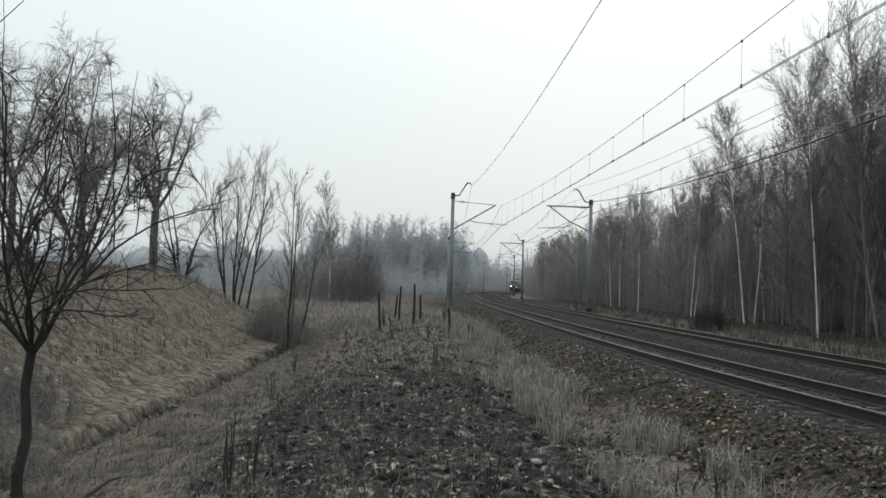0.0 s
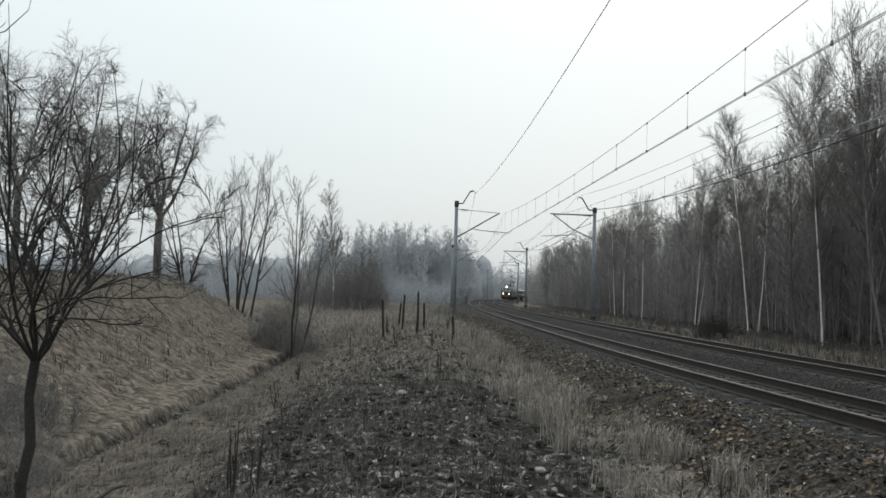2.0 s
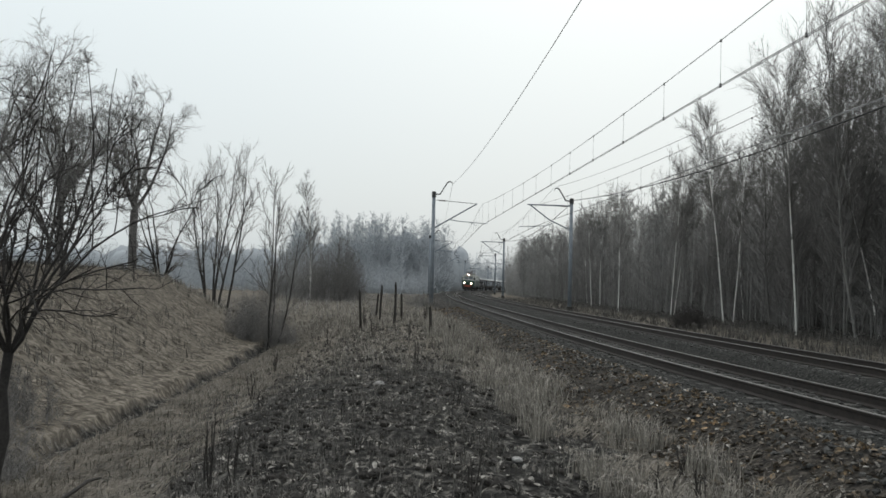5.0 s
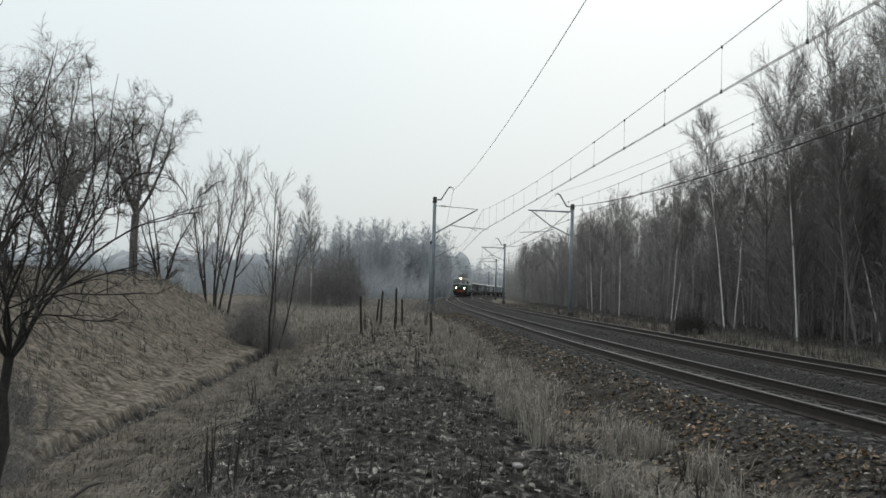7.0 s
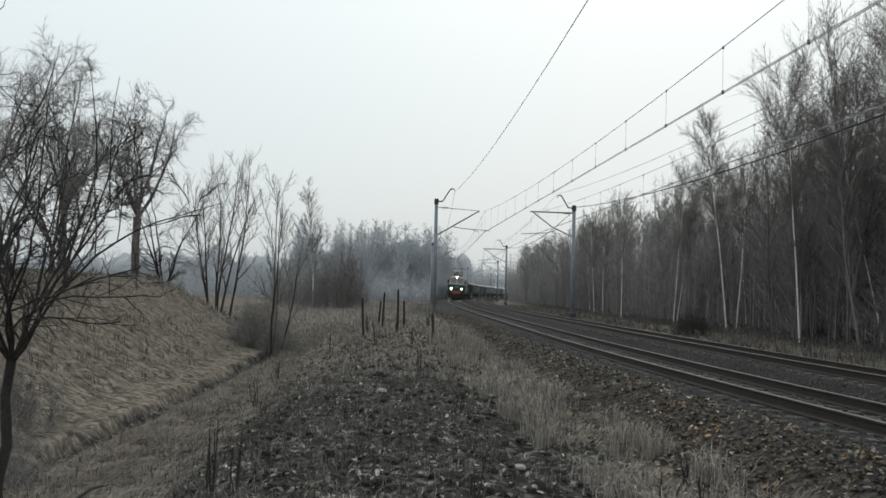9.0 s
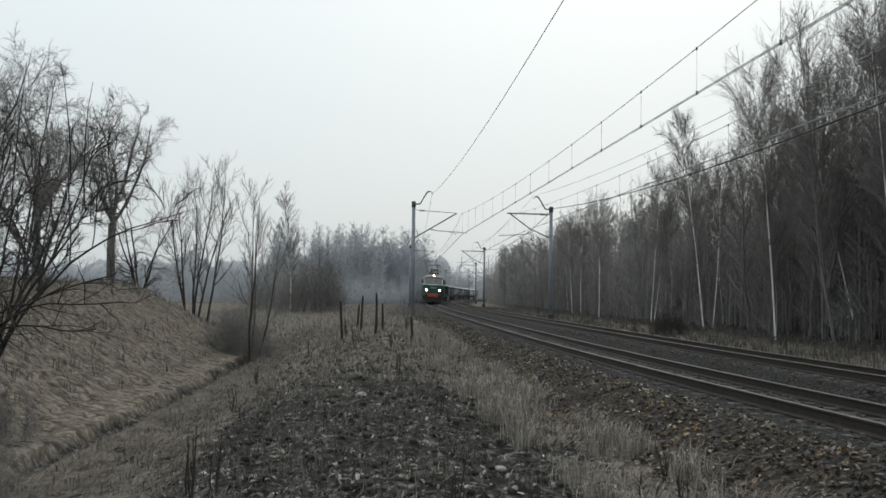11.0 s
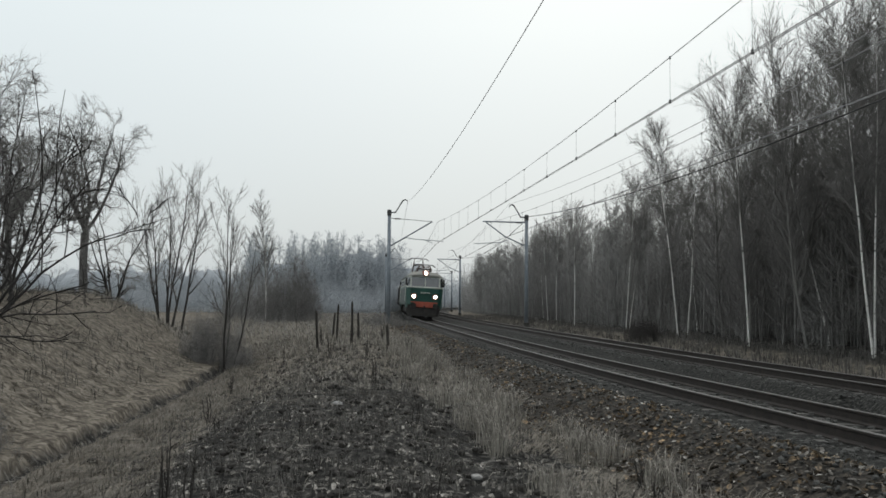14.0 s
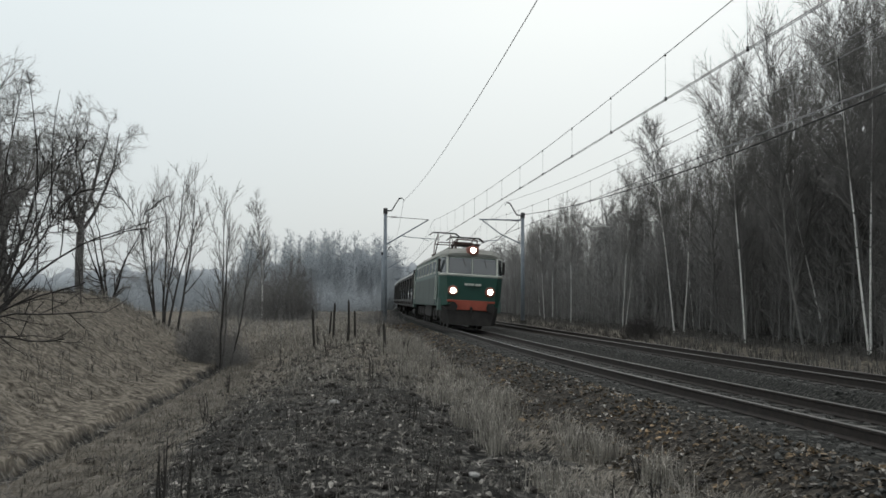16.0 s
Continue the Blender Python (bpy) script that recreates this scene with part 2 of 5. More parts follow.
def mesh_arrays(name, pieces, mat, parent=None, label=""):
    """One mesh out of several (vertices, faces) arrays of quads or triangles."""
    vs = np.concatenate([v for v, f in pieces])
    loops, sizes, base = [], [], 0
    for v, f in pieces:
        loops.append((np.asarray(f) + base).reshape(-1))
        sizes.append(np.full(len(f), f.shape[1]))
        base += len(v)
    loops, sizes = np.concatenate(loops), np.concatenate(sizes)
    me = bpy.data.meshes.new(name)
    me.vertices.add(len(vs))
    me.vertices.foreach_set("co", vs.astype(np.float32).ravel())
    me.loops.add(len(loops))
    me.loops.foreach_set("vertex_index", loops.astype(np.int32))
    me.polygons.add(len(sizes))
    me.polygons.foreach_set("loop_start", np.concatenate([[0], np.cumsum(sizes)[:-1]]).astype(np.int32))
    me.polygons.foreach_set("use_smooth", np.ones(len(sizes), bool))
    me.update(calc_edges=True)
    me.materials.append(mat)
    ob = new(name, me)
    ob.parent = parent
    return tagged(ob, label)


# ---------------------------------------------------------------- the line of the railway
GAP = 3.75          # between the two tracks
CANT = 0.04         # half the lift of the outer rail


def cx(y):
    """Middle of the nearer track, metres to the side, at y metres ahead."""
    def poly(q):
        u = (q - 95) / 100
        near = 0.30 * math.exp(-((q - 6) / 8) ** 2) - 0.12 * math.exp(-((q - 27) / 12) ** 2)
        return (((-0.0957 * u + 0.5050) * u + 3.6885) * u - 0.1520) * u + 3.3475 + near
    if y < 8:
        return poly(8) + (poly(9) - poly(8)) * (y - 8)
    if y > 330:
        return poly(330) + (poly(330) - poly(329)) * (y - 330) + (y - 330) ** 2 / 2500
    return poly(y)


def slope_x(y):
    return (cx(y + 0.5) - cx(y - 0.5))


def zr(y):
    """Height of the rails' tops."""
    return -0.0000115 * (y - 90) ** 2 if 90 < y < 330 else (0.0 if y <= 90 else -0.662 - 0.00552 * (y - 330))


def smooth01(a, b, x):
    t = min(1.0, max(0.0, (x - a) / (b - a)))
    return t * t * (3 - 2 * t)


def bank_foot(y):
    return -4.7 - 0.00055 * (y - 5) ** 2


def ground_z(x, y):
    """Height of the ground, without the small lumps."""
    c = cx(y)
    base = zr(y)
    s = x - c                                     # from the nearer track's middle
    tilt = s if s < GAP / 2 else s - GAP
    bed = base - 0.182 - max(-1.8, min(1.8, tilt)) * CANT / 0.75
    z = base - 0.52
    # ballast bed and its shoulders
    left = smooth01(-3.1, -1.75, s)
    right = 1 - smooth01(GAP + 1.7, GAP + 3.0, s)
    k = left * right
    # mound of cinders and soil
    mx = x + 0.4
    mound = 0.30 * math.exp(-(mx / 1.9) ** 2) * (1 - smooth01(24, 42, y)) * smooth01(-8, -2, y)
    mound += 0.32 * math.exp(-((x + 1.2) / 5.0) ** 2) * smooth01(24, 40, y) * (1 - smooth01(70, 110, y))
    z += mound
    # low grassy trough and ditch at the foot of the bank
    bf = bank_foot(y) + 0.10 * noise.noise(Vector((0.5, y * 0.7, 2.0)))
    z -= 0.30 * smooth01(-1.5, -3.2, x) * (1 - smooth01(30, 55, y))
    end = 1 - smooth01(33, 47, y + 0.35 * (x + 9))
    trench = math.exp(-((x - bf - 0.20) / 0.24) ** 4)
    z -= 0.10 * trench * end * smooth01(4, 9, y)
    rise = smooth01(bf, bf - 5.2, x)
    z += 0.17 * smooth01(bf + 0.05, bf - 0.06, x) * end * (0.75 + 0.5 * noise.noise(Vector((3.1, y * 0.9, 0))))
    z += rise * 2.25 * end + smooth01(-12, -30, x) * 0.8 * (1 - smooth01(60, 120, y))
    # forest floor beyond the second track
    z += 0.25 * smooth01(c + 9.5, c + 14, x) + 9.5 * smooth01(c + 18, c + 48, x) * (1 - smooth01(c + 140, c + 270, x))
    return z * (1 - k) + bed * k


def lumps(x, y):
    v = Vector((x, y, 0.0))
    k = 1.0 + 0.9 * smooth01(-3.0, -1.5, x) * (1 - smooth01(1.5, 3.0, x))
    return k * (0.055 * noise.noise(v * 0.9) + 0.05 * noise.noise(v * 2.3 + Vector((7, 3, 0))))


def in_bed(x, y):
    s = x - cx(y)
    return smooth01(-2.3, -1.9, s) * (1 - smooth01(GAP + 1.9, GAP + 2.3, s))


def floor_z(x, y):
    return ground_z(x, y) + lumps(x, y) * (1 - in_bed(x, y))


def span(a, b, step, grow=1.0):
    out, q = [], a
    while q < b:
        out.append(q)
        q += step
        step *= grow
    return out + [b]


def build_ground():
    xs = [-x for x in reversed(span(14, 2600, 0.5, 1.12))][:-1] + span(-14, -7.2, 0.22)[:-1] + span(-7.2, -4.2, 0.085)[:-1] + span(-4.2, 16, 0.22) + span(16, 2600, 0.5, 1.12)[1:]
    ys = [-q for q in reversed(span(6, 600, 0.6, 1.25))][:-1] + span(-6, 5, 0.5)[:-1] + span(5, 2600, 0.22, 1.018)
    verts, straw, leafy, stony = [], [], [], []
    for q in ys:
        c = cx(q) if q < 420 else None
        for x in xs:
            if c is None or abs(x) > 300:
                verts.append((x, q, -1.2 + 2.2 * smooth01(-20, -60, -abs(x) - 10)))
                straw.append(0.6), leafy.append(0.0), stony.append(0.0)
                continue
            verts.append((x, q, floor_z(x, q)))
            s = x - c
            bed = smooth01(-2.6, -1.9, s) * (1 - smooth01(GAP + 2.0, GAP + 2.6, s))
            w = 0.085 * min(max(q, 0), 32)
            # straw grows with distance; its paleness also stands for the haze
            st = max(smooth01(-1.5 - w, -3.0 - w, x), smooth01(-4.0, -3.5, s) * (1 - smooth01(-2.9, -2.4, s)) * 0.5, smooth01(9, 27, q) * 0.72 * (1 - smooth01(c - 3, c - 2, x)))
            st = max(st, smooth01(c + GAP + 2.4, c + GAP + 3.2, x) * 0.75 * (1 - smooth01(c + 10, c + 12.5, x)))
            st = max(st, 0.95 * smooth01(bank_foot(q), bank_foot(q) - 0.6, x))
            face = math.exp(-((x - bank_foot(q) - 0.08) / 0.16) ** 2) * (1 - smooth01(30, 45, q))
            straw.append(st * (1 - 0.75 * face))
            leafy.append(smooth01(-3.5, -2.9, s) * (1 - smooth01(-1.9, -1.5, s)) * 0.95 + 0.30 * smooth01(c + 11, c + 14, x))
            stony.append(bed * (1 - smooth01(-0.8, -1.9, s) * 0.55))
    w = len(xs)
    faces = [(j * w + i, j * w + i + 1, (j + 1) * w + i + 1, (j + 1) * w + i) for j in range(len(ys) - 1) for i in range(w - 1)]
    ob = mesh_object("ground", verts, faces, M_GROUND)
    for key, vals in (("straw", straw), ("leaf", leafy), ("ballast", stony)):
        ob.data.attributes.new(key, "FLOAT", "POINT").data.foreach_set("value", vals)
    tagged(ob, "rough ground of dark soil, dry straw and ballast", "ground", kind="structure")


build_ground()


# ---------------------------------------------------------------- rails and sleepers
def track_point(y, side, off, dz):
    """A point off metres to the side of a track's middle (side 0 or 1 names the track)."""
    k = slope_x(y)
    n = 1 / math.hypot(1, k)
    x = cx(y) + side * GAP
    return (x + off * n, y - off * k * n, zr(y) + dz + (-CANT if off > 0 else CANT) * min(1.0, abs(off) / 0.75))


def sweep(profile, side, off, y0, y1, step):
    """A closed profile (sideways, up) drawn along a track."""
    ys = span(y0, y1, step, 1.01)
    verts, faces, n = [], [], len(profile)
    for q in ys:
        k = slope_x(q)
        ln = 1 / math.hypot(1, k)
        bx, by, bz = track_point(q, side, off, 0)
        for s, z in profile:
            verts.append((bx + s * ln, by - s * k * ln, bz + z))
    for j in range(len(ys) - 1):
        for i in range(n):
            i2 = (i + 1) % n
            faces.append((j * n + i, j * n + i2, (j + 1) * n + i2, (j + 1) * n + i))
    return verts, faces


WEB = [(-0.07, -0.17), (0.07, -0.17), (0.07, -0.155), (0.012, -0.13), (0.012, -0.045), (0.034, -0.03), (0.034, -0.006), (-0.034, -0.006), (-0.034, -0.03), (-0.012, -0.045), (-0.012, -0.13), (-0.07, -0.155)]
CAP = [(-0.033, -0.008), (0.033, -0.008), (0.028, 0.0), (-0.028, 0.0)]


def sleeper_mesh():
    bm = bmesh.new()
    prof = [(-0.13, -0.36), (0.13, -0.36), (0.10, -0.172), (-0.10, -0.172)]
    rows = []
    for x, top in ((-1.25, -0.185), (-0.45, -0.172), (0, -0.20), (0.45, -0.172), (1.25, -0.185)):
        rows.append([bm.verts.new((x, y, top if z > -0.3 else z)) for y, z in prof])
    for a, b in zip(rows, rows[1:]):
        for i in range(4):
            bm.faces.new((a[i], a[(i + 1) % 4], b[(i + 1) % 4], b[i]))
    bm.faces.new(rows[0])
    bm.faces.new(rows[-1][::-1])
    bmesh.ops.recalc_face_normals(bm, faces=bm.faces)
    me = bpy.data.meshes.new("sleeper")
    bm.to_mesh(me)
    bm.free()
    me.materials.append(M_SLEEPER)
    return me


TRACKS = []


def build_track(side, label):
    root = tagged(empty("railway_track"), label, "railway track", kind="structure")
    for off in (-0.75, 0.75):
        v, f = sweep(WEB, side, off, -60, 460, 1.0)
        rail = mesh_object("rail", v, f, M_RAIL, False, root, "rust-brown steel rail")
        v, f = sweep(CAP, side, off, -60, 460, 1.0)
        mesh_object("rail_head", v, f, M_HEAD, False, rail, "shiny worn running surface")
    TRACKS.append(root)
    return root


build_track(0, "curving railway track on leaf-strewn ballast, nearer to the path")
build_track(1, "second curving railway track beside the dark forest")


# ---------------------------------------------------------------- overhead line
def mast(y, side):
    """A slim steel mast with a hooked top, a bracket, its tie and registration arm."""
    sgn = -1 if side == 0 else 1
    k = slope_x(y)
    cxx = cx(y) + side * GAP
    root = tagged(empty("catenary_mast", pose(cxx + (3.5 if side else -3.1), y, zr(y), 0, 0, -math.degrees(math.atan(k)))),
                  "grey steel overhead-line mast with bracket arm" if side else "dark blue-grey overhead-line mast with slanting bracket",
                  "catenary mast", group="overhead-line masts")
    i = -sgn                                                    # towards the track
    bm = bmesh.new()
    rod(bm, (0, 0, -0.9), (0, 0, 7.75), 0.155, 0.12, 12)
    part("pole", bm, M_MAST, root, smooth=True)
    bm = bmesh.new()
    box(bm, -0.22, 0.22, -0.22, 0.22, -0.9, -0.1, 0.03)
    part("foundation", bm, M_SLEEPER, root, "concrete foundation block")
    bm = bmesh.new()
    rod(bm, (0, 0, 7.55), (0, 0, 7.95), 0.17, 0.15, 10)
    part("cap", bm, M_MAST_TOP, root, "dark mast cap")
    v, f = tubes([([(0, 0, 7.75), (i * 0.45, 0, 7.78), (i * 0.55, 0, 7.95), (i * 0.95, 0, 8.62), (i * 1.1, 0, 8.7), (i * 1.28, 0, 8.66), (i * 1.3, 0, 8.5)], [0.055] * 7)], 6)
    mesh_object("hook", v, f, M_MAST_TOP, True, root, "bent wire hook on the mast top")
    # bracket: a stay below and a tie above meet at the messenger wire
    tip = (i * 3.1, 0, 7.15)
    if side == 0:
        v, f = tubes([([(i * 0.1, 0, 5.35), (i * 1.6, 0, 6.25), tip], [0.05, 0.05, 0.045])], 8)
        mesh_object("bracket_arm", v, f, M_MAST, True, root)
        v, f = tubes([([(i * 0.1, 0, 7.35), tip], [0.022, 0.022])], 6)
        mesh_object("tie_rod", v, f, M_WIRE_DARK, True, root)
        a = (i * 1.1, 0, 5.98)
    else:
        v, f = tubes([([(i * 0.1, 0, 7.38), (i * 3.3, 0, 7.42)], [0.06, 0.05])], 8)
        mesh_object("bracket_arm", v, f, M_MAST, True, root)
        v, f = tubes([([(i * 3.1, 0, 7.4), (i * 1.7, 0, 6.35), (i * 0.1, 0, 5.6)], [0.045, 0.045, 0.045])], 8)
        mesh_object("tie_rod", v, f, M_MAST, True, root)
        a = (i * 1.3, 0, 6.1)
    v, f = tubes([([a, (i * 1.9, 0, 5.86), (i * 3.9, 0, 5.74)], [0.03, 0.03, 0.025]), ([(i * 2.6, 0, 5.8), (i * 3.1, 0, 5.6)], [0.018, 0.018])], 6)
    mesh_object("registration_arm", v, f, M_MAST, True, root)
    bm = bmesh.new()
    for q in range(4):
        z = 7.33 if side == 0 else 7.38
        rod(bm, (i * (0.42 + 0.11 * q), 0, z - 0.02), (i * (0.47 + 0.11 * q), 0, z - 0.02), 0.085, 0.06, 10)
    part("insulator", bm, M_INSUL, root, "ribbed brown insulator", True)
    return root


MAST_Y = (1.0, 68.0, 131.0, 193.0, 255.0, 317.0)
for my in MAST_Y:
    for sd in (0, 1):
        mast(my + (2.5 if sd else 0.0), sd)


def run_of_wire(height, sag, side, off, ys, n=14):
    pts = []
    for a, b in zip(ys, ys[1:]):
        pa, pb = track_point(a, side, 0, 0), track_point(b, side, 0, 0)
        for i in range(n):
            t = i / n
            x = (pa[0] + off[ys.index(a)]) * (1 - t) + (pb[0] + off[ys.index(b)]) * t
            q = a + (b - a) * t
            pts.append((x, q, zr(a) * (1 - t) + zr(b) * t + height - sag * 4 * t * (1 - t)))
    return pts


STAGGER = (0.0, 0.05, 0.35, 0.3, 0.0, 0.4, 0.1)


def wires():
    ys = [-56.0] + list(MAST_Y)
    for side in (0, 1):
        root = tagged(empty("overhead_line"), "thin overhead contact line hung from droppers", "overhead line", group="overhead lines", kind="structure")
        mess = run_of_wire(7.12, 0.72, side, STAGGER, ys)
        con = run_of_wire(5.6, 0.0, side, STAGGER, ys)
        v, f = tubes([(mess, [0.0095] * len(mess))], 5)
        mesh_object("messenger_wire", v, f, M_WIRE, True, root)
        for o in (-0.025, 0.025):
            pts = [(p[0] + o, p[1], p[2]) for p in con]
            v, f = tubes([(pts, [0.009] * len(pts))], 5)
            mesh_object("contact_wire", v, f, M_WIRE, True, root)
        q = -8.7
        while q < 190:
            i0 = max(k for k in range(len(ys) - 1) if ys[k] <= q)
            fi = i0 * 14 + (q - ys[i0]) / (ys[i0 + 1] - ys[i0]) * 14
            lo = min(int(fi), len(mess) - 2)
            w = fi - lo
            m = [mess[lo][k] * (1 - w) + mess[lo + 1][k] * w for k in range(3)]
            c = [con[lo][k] * (1 - w) + con[lo + 1][k] * w for k in range(3)]
            bm = rod(rod(rod(bmesh.new(), m, c, 0.0035, n=4), (c[0], c[1], c[2] - 0.03), (c[0], c[1], c[2] + 0.05), 0.025, n=6), (m[0], m[1], m[2] - 0.04), (m[0], m[1], m[2] + 0.02), 0.02, n=6)
            part("dropper", bm, M_WIRE_DARK, root)
            q += 4.0
    for side, off, z, sag, r, mat in ((0, -1.8, 8.5, 0.9, 0.012, M_WIRE_PALE), (1, 1.8, 8.5, 0.9, 0.010, M_WIRE), (1, 3.25, 7.6, 1.1, 0.022, M_WIRE_DARK)):
        pts = run_of_wire(z, sag, side, (off, off - 0.95 * (side == 0), off, off, off, off, off), ys)
        v, f = tubes([(pts, [r] * len(pts))], 5)
        tagged(mesh_object("feeder_cable", v, f, mat, True), "thick dark cable slung along the masts" if r > 0.02 else "single thin wire slung between the mast tops", "cable", kind="structure")


wires()


# ---------------------------------------------------------------- trees
def grow_tree(rng, height, radius, lean=(0, 0), first=0.3, n1=20, n2=6, n3=5, up=0.55, reach=0.34, wander=0.10, droop=0.0, stems=1, spread=0.22, fork=0.0, twig=0.006, shoots=0, rounded=False, coarse=False, limb=0.03, slim=0.72):
    """A leafless tree: heavy wood (stems and limbs), branches, and the points, tips and radii of twigs."""
    heavy, fine, twigs = [], [], []

    def line(p, d, length, r0, r1, n, wob, lift):
        pts, d = [np.array(p, float)], np.array(d, float)
        bend = rng.normal(0, wob, (n, 3))
        bend[:, 2] += lift
        for i in range(n):
            d = d + bend[i]
            d = d / math.sqrt(d @ d)
            pts.append(pts[-1] + d * (length / n))
        return pts, [r0 + (r1 - r0) * i / n for i in range(n + 1)]

    def at(pts, rad, t):
        f = t * (len(pts) - 1)
        i = min(int(f), len(pts) - 2)
        w = f - i
        d = pts[i + 1] - pts[i]
        return pts[i] * (1 - w) + pts[i + 1] * w, rad[i] * (1 - w) + rad[i + 1] * w, d / math.sqrt(d @ d)

    def side_way(d, wide):
        a = rng.uniform(0, 2 * math.pi)
        u = across(d, (0.3, 0.2, 0.93))
        n = math.sqrt(u @ u)
        if n < 0.05:
            u = across(d, (1, 0, 0))
            n = math.sqrt(u @ u)
        u = u / n
        v = across(d, u)
        return d * math.cos(wide) + (math.cos(a) * u + math.sin(a) * v) * math.sin(wide)

    start = np.array((0.0, 0.0, -0.25))
    if fork:
        heavy.append(([start, np.array((-0.02, 0.0, fork * 0.2)), np.array((0.05, 0.02, fork * 0.45)), np.array((0.01, 0.03, fork * 0.75)), np.array((0.06, 0.02, fork))], [radius * 1.35, radius * 1.15, radius * 1.1, radius * 1.0, radius * 1.02]))
    turn = rng.uniform(0, 2 * math.pi)
    for s in range(stems):
        a = turn + s * 2 * math.pi / stems + rng.uniform(-0.4, 0.4)
        off = 0.0 if stems == 1 else spread * rng.uniform(0.6, 1.3)
        d0 = np.array((lean[0] + off * math.cos(a), lean[1] + off * math.sin(a), 1.0))
        h = (height - fork) * (1 if s == 0 else rng.uniform(0.7, 0.98))
        foot = np.array((0.06, 0.02, fork - 0.05)) if fork else start + np.array((0.12 * s * math.cos(a), 0.12 * s * math.sin(a), 0))
        r0 = radius * (slim if stems > 1 and fork else 1.0)
        tp, tr = line(foot, d0 / np.linalg.norm(d0), h, r0, r0 * 0.12, 12, wander * 0.5, 0.02)
        heavy.append((tp, tr))
        for i in range(n1):
            t = first + (0.97 - first) * (i + rng.random()) / n1
            p, r, d = at(tp, tr, t)
            u = (t - first) / (1 - first)
            shape = 0.40 + 0.75 * math.sin(math.pi * (0.15 + 0.78 * u)) if rounded else 1.1 - 0.75 * t
            ln = height * reach * shape * rng.uniform(0.6, 1.15)
            w = side_way(d, rng.uniform(0.6, 1.1)) + np.array((0, 0, up * 0.5))
            bp, br = line(p, w / np.linalg.norm(w), ln, min(r * 0.7, 0.020 + 0.30 * r), 0.007, 3 if coarse else 5, wander * 1.6, up * 0.16)
            (heavy if br[0] > limb else fine).append((bp, br))
            for j in range(n2):
                p2, r2, d2 = at(bp, br, 0.25 + 0.73 * (j + rng.random()) / n2)
                w2 = side_way(d2, rng.uniform(0.4, 0.9)) + np.array((0, 0, up * 0.25))
                l2 = ln * rng.uniform(0.28, 0.55)
                cp, cr = line(p2, w2 / np.linalg.norm(w2), l2, min(r2 * 0.7, 0.018), twig, 2, wander * 2, up * 0.12)
                if coarse:
                    twigs.append((cp[0], cp[-1], max(cr[0] * 0.8, twig)))
                else:
                    fine.append((cp, cr))
                for q in range(n3):
                    p3, r3, d3 = at(cp, cr, 0.1 + 0.9 * (q + rng.random()) / n3)
                    w3 = side_way(d3, rng.uniform(0.35, 0.85)) + np.array((0, 0, up * 0.2 - droop))
                    twigs.append((p3, p3 + w3 / math.sqrt(w3 @ w3) * l2 * rng.uniform(0.3, 0.7), twig * 1.1))
        for i in range(shoots):
            p, r, d = at(tp, tr, rng.uniform(0.3, 0.85))
            fine.append(line(p, (rng.normal(0, 0.12), rng.normal(0, 0.12), 1.0), height * rng.uniform(0.2, 0.34), min(0.016, 0.19 * radius), 0.003, 5, 0.05, 0.02))
    return heavy, fine, twigs


def tree(name, label, heavy_mat, fine_mat, m, seed, group="", **kw):
    heavy, fine, twigs = grow_tree(np.random.default_rng(seed), **kw)
    root = tagged(empty(name, m), label, "tree", group)
    mesh_arrays("trunk", [tubes(heavy, 7)], heavy_mat, root)
    mesh_arrays("crown", [tubes(fine, 3), spikes(*zip(*twigs))], fine_mat, root, "bare twigs without leaves")
    return root


def spot(x, y, turn=0.0, sink=0.05):
    return pose(x, y, floor_z(x, y) - sink, 0, 0, turn)


# the birch and alder forest beside the second track
FOREST = "forest trees beside the track"
KINDS = []
for sd in range(3):
    KINDS.append(tree("birch_tree", "tall bare birch with a slim white trunk at the forest edge", M_BIRCH, M_TWIG, spot((16.0, 16.2, 16.5)[sd], (40.5, 51.0, 31.0)[sd], 0, 0.1) @ pose(0, 0, 0, 0, (-0.8, -6.0, -5.0)[sd], 0), 40 + sd, FOREST,
                      height=11.6, radius=0.048, first=(0.5, 0.55, 0.42)[sd], n1=36, n2=10, n3=11, up=0.55, reach=(0.21, 0.14, 0.19)[sd], wander=0.04, twig=0.006, rounded=True, coarse=True, limb=9))
for sd in range(3):
    KINDS.append(tree("alder_tree", "bare dark alder crowded in the forest edge", M_TWIG, M_TWIG, spot(19.0 + sd, 33 + 17 * sd), 60 + sd, FOREST,
                      height=9.8 + 0.5 * sd, radius=0.055, first=0.16, n1=34, n2=9, n3=7, up=0.75, reach=0.21, wander=0.06, twig=0.0068, rounded=True, coarse=True))

# forest trees by the bend, haze put into a paler wood colour
for sd in range(2):
    KINDS.append(tree("young_birch", "slim bare forest tree by the bend, paled with painted haze", M_TWIG_PALE, M_TWIG_PALE, spot(18.0 + sd, 92 + 17 * sd), 70 + sd, FOREST,
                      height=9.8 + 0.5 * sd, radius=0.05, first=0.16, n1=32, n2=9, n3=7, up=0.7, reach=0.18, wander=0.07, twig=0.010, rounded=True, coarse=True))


def edge(y):
    """How far the forest's edge stands from the second track."""
    return 8.8 - 4.0 * smooth01(110, 220, y)


